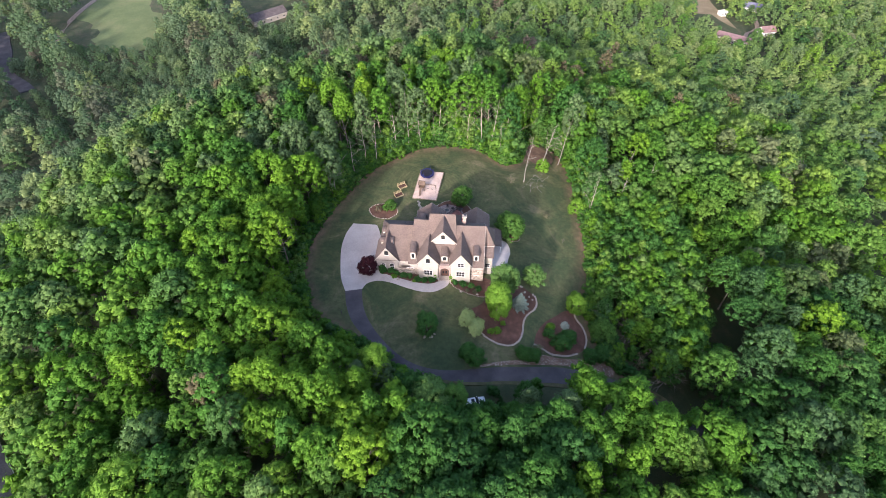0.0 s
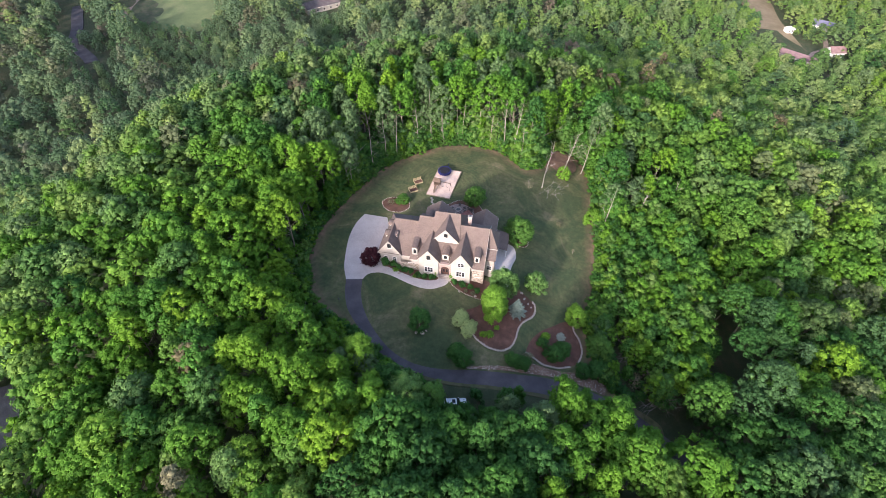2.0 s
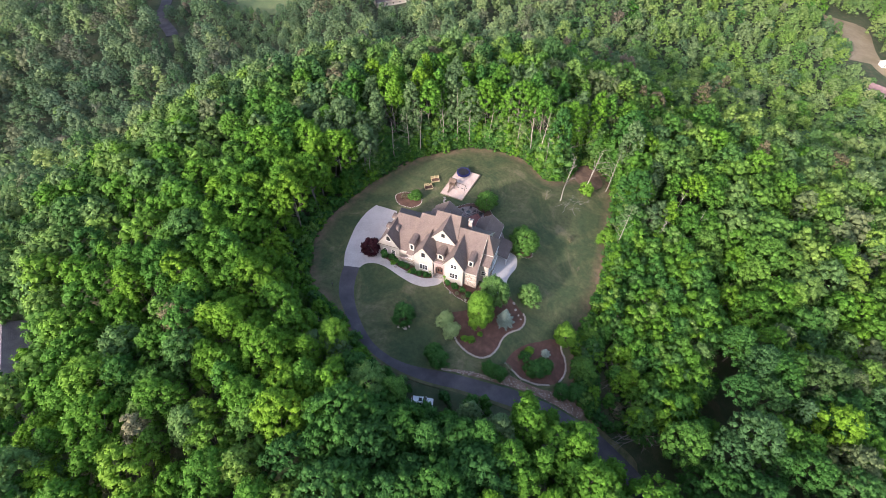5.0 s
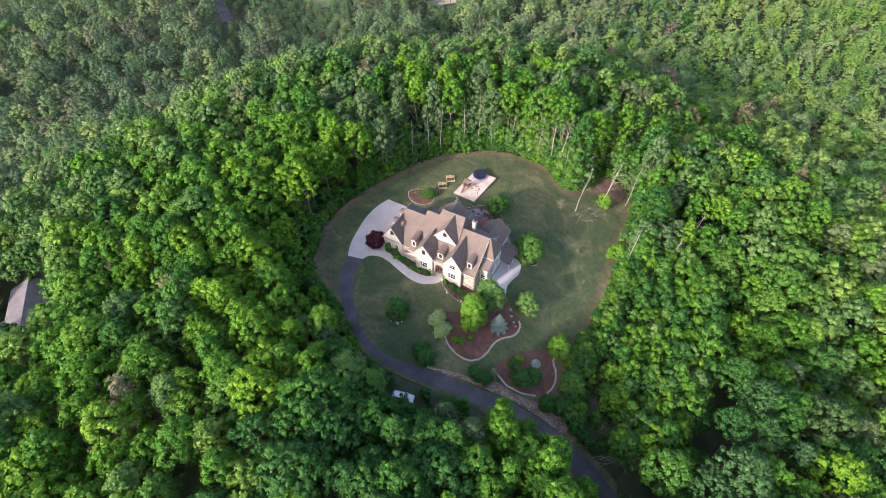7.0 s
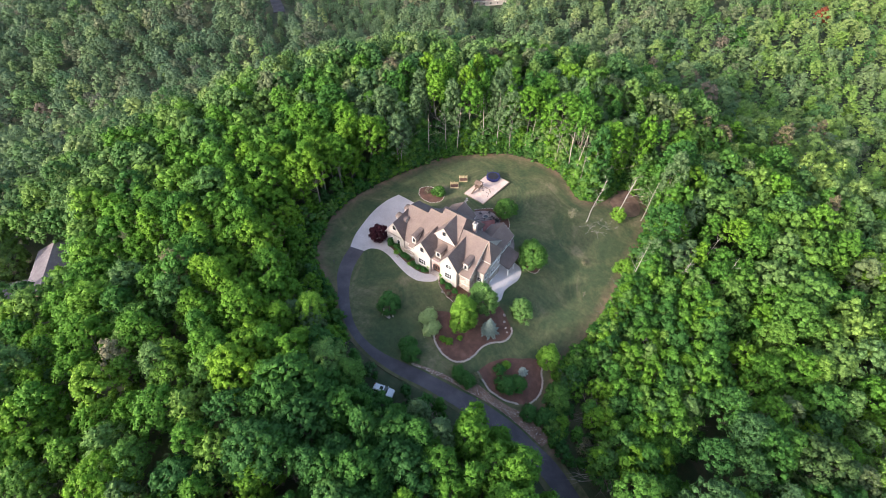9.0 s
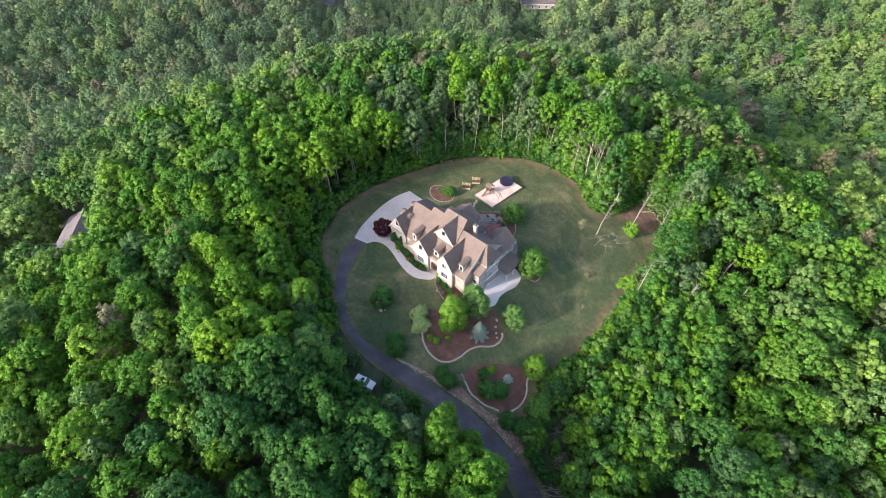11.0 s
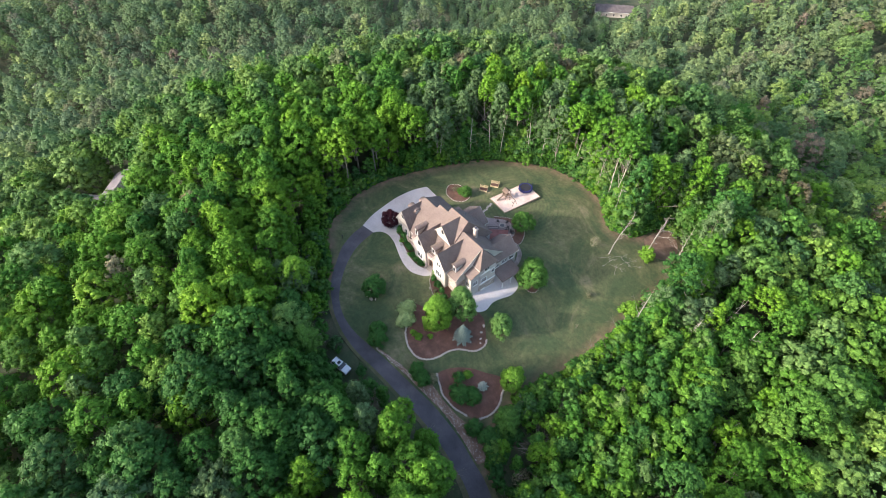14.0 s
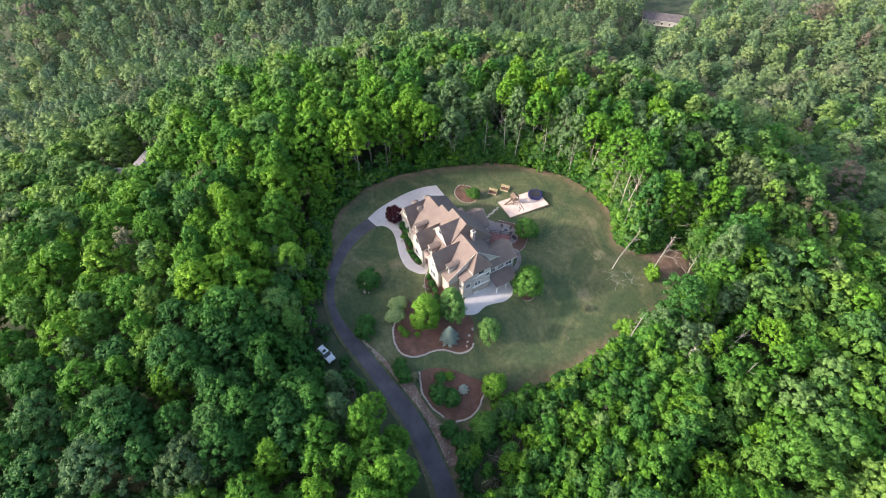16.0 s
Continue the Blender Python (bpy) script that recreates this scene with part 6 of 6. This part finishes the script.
# ---- parked car ----
def car(m):
    e = thing("car", m, "white sport utility car parked beside the road", "car")
    M_PAINT = surface("white_paint", (0.72, 0.73, 0.75), (0.78, 0.79, 0.80), (0.82, 0.83, 0.84), 0.6, 6.0, 0.25, 0.02, 0.002)
    M_TYRE = surface("tyre_rubber", (0.015, 0.015, 0.015), (0.025, 0.025, 0.025), (0.04, 0.04, 0.04), 2.0, 12.0, 0.9, 0.3, 0.01)
    M_LAMPGLASS = surface("lamp_glass", (0.5, 0.5, 0.52), (0.6, 0.6, 0.62), (0.7, 0.7, 0.72), 2.0, 9.0, 0.1, 0.0, 0.0)
    M_RED = surface("tail_lamp_glass", (0.25, 0.01, 0.01), (0.35, 0.015, 0.015), (0.42, 0.02, 0.02), 2.0, 9.0, 0.15, 0.0, 0.0)
    L, W = 2.38, 0.93
    side = [(-L, 0.42), (-L + 0.06, 1.02), (-1.2, 1.08), (0.75, 1.06), (1.95, 0.98), (L - 0.04, 0.86), (L, 0.45), (1.9, 0.32), (-1.9, 0.32)]
    bm = solid([(x, -W, z) for x, z in side] + [(x, W, z) for x, z in side], [tuple(range(9)), tuple(range(17, 8, -1))] + [(i, 9 + i, 9 + (i + 1) % 9, (i + 1) % 9) for i in range(9)])
    bmesh.ops.bevel(bm, geom=bm.edges[:], offset=0.07, segments=2, affect="EDGES")
    part("body", bm, M_PAINT, e)
    g = [(-2.22, W - 0.05, 1.04), (0.95, W - 0.05, 1.04), (0.25, W - 0.17, 1.66), (-1.98, W - 0.17, 1.70)]
    bm = solid([(x, y, z) for x, y, z in g] + [(x, -y, z) for x, y, z in g], [(0, 1, 2, 3), (7, 6, 5, 4)] + [(i, 4 + i, 4 + (i + 1) % 4, (i + 1) % 4) for i in range(4)])
    bmesh.ops.bevel(bm, geom=bm.edges[:], offset=0.04, segments=2, affect="EDGES")
    part("cabin", bm, M_GLASS, e, "dark tinted glass")
    rf = part("roof", boxed(-1.98, 0.22, -0.76, 0.76, 1.66, 1.76, bevel=0.04), M_PAINT, e)
    part("sunroof", boxed(-0.75, -0.05, -0.4, 0.4, 1.76, 1.775), M_GLASS, rf)
    for sy in (-0.66, 0.66):
        part("roof_rail", boxed(-1.8, 0.0, sy - 0.03, sy + 0.03, 1.78, 1.83, bevel=0.01), M_METAL, rf)
    for sy in (-1, 1):
        for px in (-2.02, -1.1, -0.12):
            lg = part("pillar", solid([(px, sy * 0.895, 1.05), (px + 0.14, sy * 0.895, 1.05), (px + 0.1, sy * 0.785, 1.68), (px + 0.0, sy * 0.785, 1.68), (px, sy * 0.86, 1.05), (px + 0.14, sy * 0.86, 1.05), (px + 0.1, sy * 0.75, 1.68), (px, sy * 0.75, 1.68)],
                                      [(0, 1, 2, 3), (4, 7, 6, 5), (0, 4, 5, 1), (1, 5, 6, 2), (2, 6, 7, 3), (3, 7, 4, 0)]), M_PAINT, e)
        part("mirror", boxed(0.62, 0.78, sy * 1.02 - 0.1, sy * 1.02 + 0.1, 1.08, 1.24, bevel=0.03), M_PAINT, e)
        part("headlight", boxed(L - 0.16, L - 0.0, sy * 0.7 - 0.18, sy * 0.7 + 0.18, 0.66, 0.82, bevel=0.03), M_LAMPGLASS, e)
        part("tail_light", boxed(-L - 0.01, -L + 0.1, sy * 0.8 - 0.1, sy * 0.8 + 0.1, 0.7, 1.0, bevel=0.02), M_RED, e)
        for px in (-1.42, 1.45):
            wh = thing("wheel", Matrix.Identity(4), "", "")
            wh.parent = e
            wh.location = (px, sy * 0.84, 0.38)
            bm = bmesh.new()
            bmesh.ops.create_cone(bm, cap_ends=True, segments=24, radius1=0.38, radius2=0.38, depth=0.26, matrix=pose(0, 0, 0, 90, 0, 0))
            part("tyre", bm, M_TYRE, wh)
            bm = bmesh.new()
            bmesh.ops.create_cone(bm, cap_ends=True, segments=20, radius1=0.24, radius2=0.22, depth=0.29, matrix=pose(0, 0, 0, 90, 0, 0))
            part("rim", bm, M_METAL, wh)
    part("bumper", boxed(L - 0.1, L + 0.06, -0.85, 0.85, 0.4, 0.6, bevel=0.04), M_METAL, e)
    part("bumper", boxed(-L - 0.06, -L + 0.1, -0.85, 0.85, 0.42, 0.62, bevel=0.04), M_METAL, e)
    part("grille", boxed(L - 0.03, L + 0.03, -0.45, 0.45, 0.62, 0.84, bevel=0.01), M_DARK, e)
    part("windscreen_wiper", boxed(0.9, 0.93, -0.6, 0.1, 1.09, 1.11), M_DARK, e)
    return e


cz = land(6.2, 49.4)
car(Matrix.Translation((6.2, 49.5, cz + 0.02)) @ pose(0, 0, 0, 0, 3.0, 12))


# ---- houses and sheds in the distance ----
def small_house(name, x, y, a, w, d, wall_h, rise, roof_mat, label, wall_mat=None, lift=0.0):
    """A plain gabled building: walls, roof planes, windows and a door. Ridge along its width."""
    e = thing(name, Matrix.Translation((x, y, land(x, y) + lift)) @ pose(0, 0, 0, 0, 0, a), label, "building")
    wm = wall_mat or M_TAN
    pts = [(-d / 2, -1.5), (-d / 2, wall_h), (0, wall_h + rise), (d / 2, wall_h), (d / 2, -1.5)]
    vs = [(-w / 2, o, z) for o, z in pts] + [(w / 2, o, z) for o, z in pts]
    part("wall", solid(vs, [(0, 1, 2, 3, 4), (9, 8, 7, 6, 5)] + [(i, (i + 1) % 5, 5 + (i + 1) % 5, 5 + i) for i in range(5)]), wm, e)
    k, o = rise / (d / 2), 0.5
    for s in (-1, 1):
        q4 = [(-w / 2 - o, s * (d / 2 + o), wall_h - o * k + 0.25), (w / 2 + o, s * (d / 2 + o), wall_h - o * k + 0.25), (w / 2 + o, 0, wall_h + rise + 0.25), (-w / 2 - o, 0, wall_h + rise + 0.25)]
        part("roof", slab(q4 if s < 0 else q4[::-1], 0.2), roof_mat, e)
        part("gutter", boxed(-w / 2 - o, w / 2 + o, s * (d / 2 + o + 0.06) - 0.06, s * (d / 2 + o + 0.06) + 0.06, wall_h - o * k - 0.02, wall_h - o * k + 0.14), M_TRIM, e)
    n = max(2, int(w / 4))
    for s in (-1, 1):
        for i in range(n):
            cx = -w / 2 + w * (i + 0.5) / n
            wn2 = part("window", boxed(cx - 0.6, cx + 0.6, s * d / 2 - 0.05, s * d / 2 + 0.05, 0.9, 2.2), M_TRIM, e)
            part("pane", boxed(cx - 0.5, cx + 0.5, s * d / 2 - 0.07, s * d / 2 + 0.07, 1.0, 2.1), M_GLASS, wn2)
    return e


M_GREYROOF = roof_tiles("grey_shingle", (0.12, 0.105, 0.118), (0.165, 0.147, 0.157), (0.21, 0.19, 0.20))
M_DARKROOF = roof_tiles("brown_shingle", (0.085, 0.072, 0.075), (0.115, 0.098, 0.10), (0.15, 0.13, 0.13))
M_PINKROOF = roof_tiles("faded_red_roof", (0.21, 0.125, 0.125), (0.27, 0.17, 0.17), (0.33, 0.22, 0.215))
M_BLUEROOF = roof_tiles("blue_roof", (0.14, 0.14, 0.22), (0.19, 0.19, 0.29), (0.25, 0.25, 0.36))
small_house("neighbour_house", -91.0, 33.2, 136, 16, 9.5, 3.4, 2.2, M_GREYROOF, "low house with a grey shingle roof among trees", M_WOOD)
small_house("neighbour_wing", -93.6, 25.6, 46, 7, 6, 3.2, 2.0, M_GREYROOF, "lower wing with a grey shingle roof", M_WOOD)
small_house("valley_house", -109, 322, 40, 22, 9, 3.4, 2.4, M_DARKROOF, "long house with a grey-brown roof")
small_house("red_roofed_shed", 187, 324, -35, 21, 8, 3.2, 1.6, M_PINKROOF, "long shed with a faded red roof")
small_house("white_shed", 194, 364, 20, 4.5, 4, 2.6, 1.2, M_TRIM, "small white metal shed", M_TRIM)
small_house("blue_roofed_house", 222, 380, -20, 12, 7.5, 3.2, 2.2, M_BLUEROOF, "house with a blue-grey roof", M_TRIM)
small_house("white_house", 216, 341, 10, 9, 6.5, 3.4, 2.4, M_PINKROOF, "white house with a red roof", M_TRIM)
shrub(76, 392, 4.2, 9, M_RUST, "rust-red crowned tree in the far woods", "red_tree", 500, 0.5, 9, 90, 34, "tree")
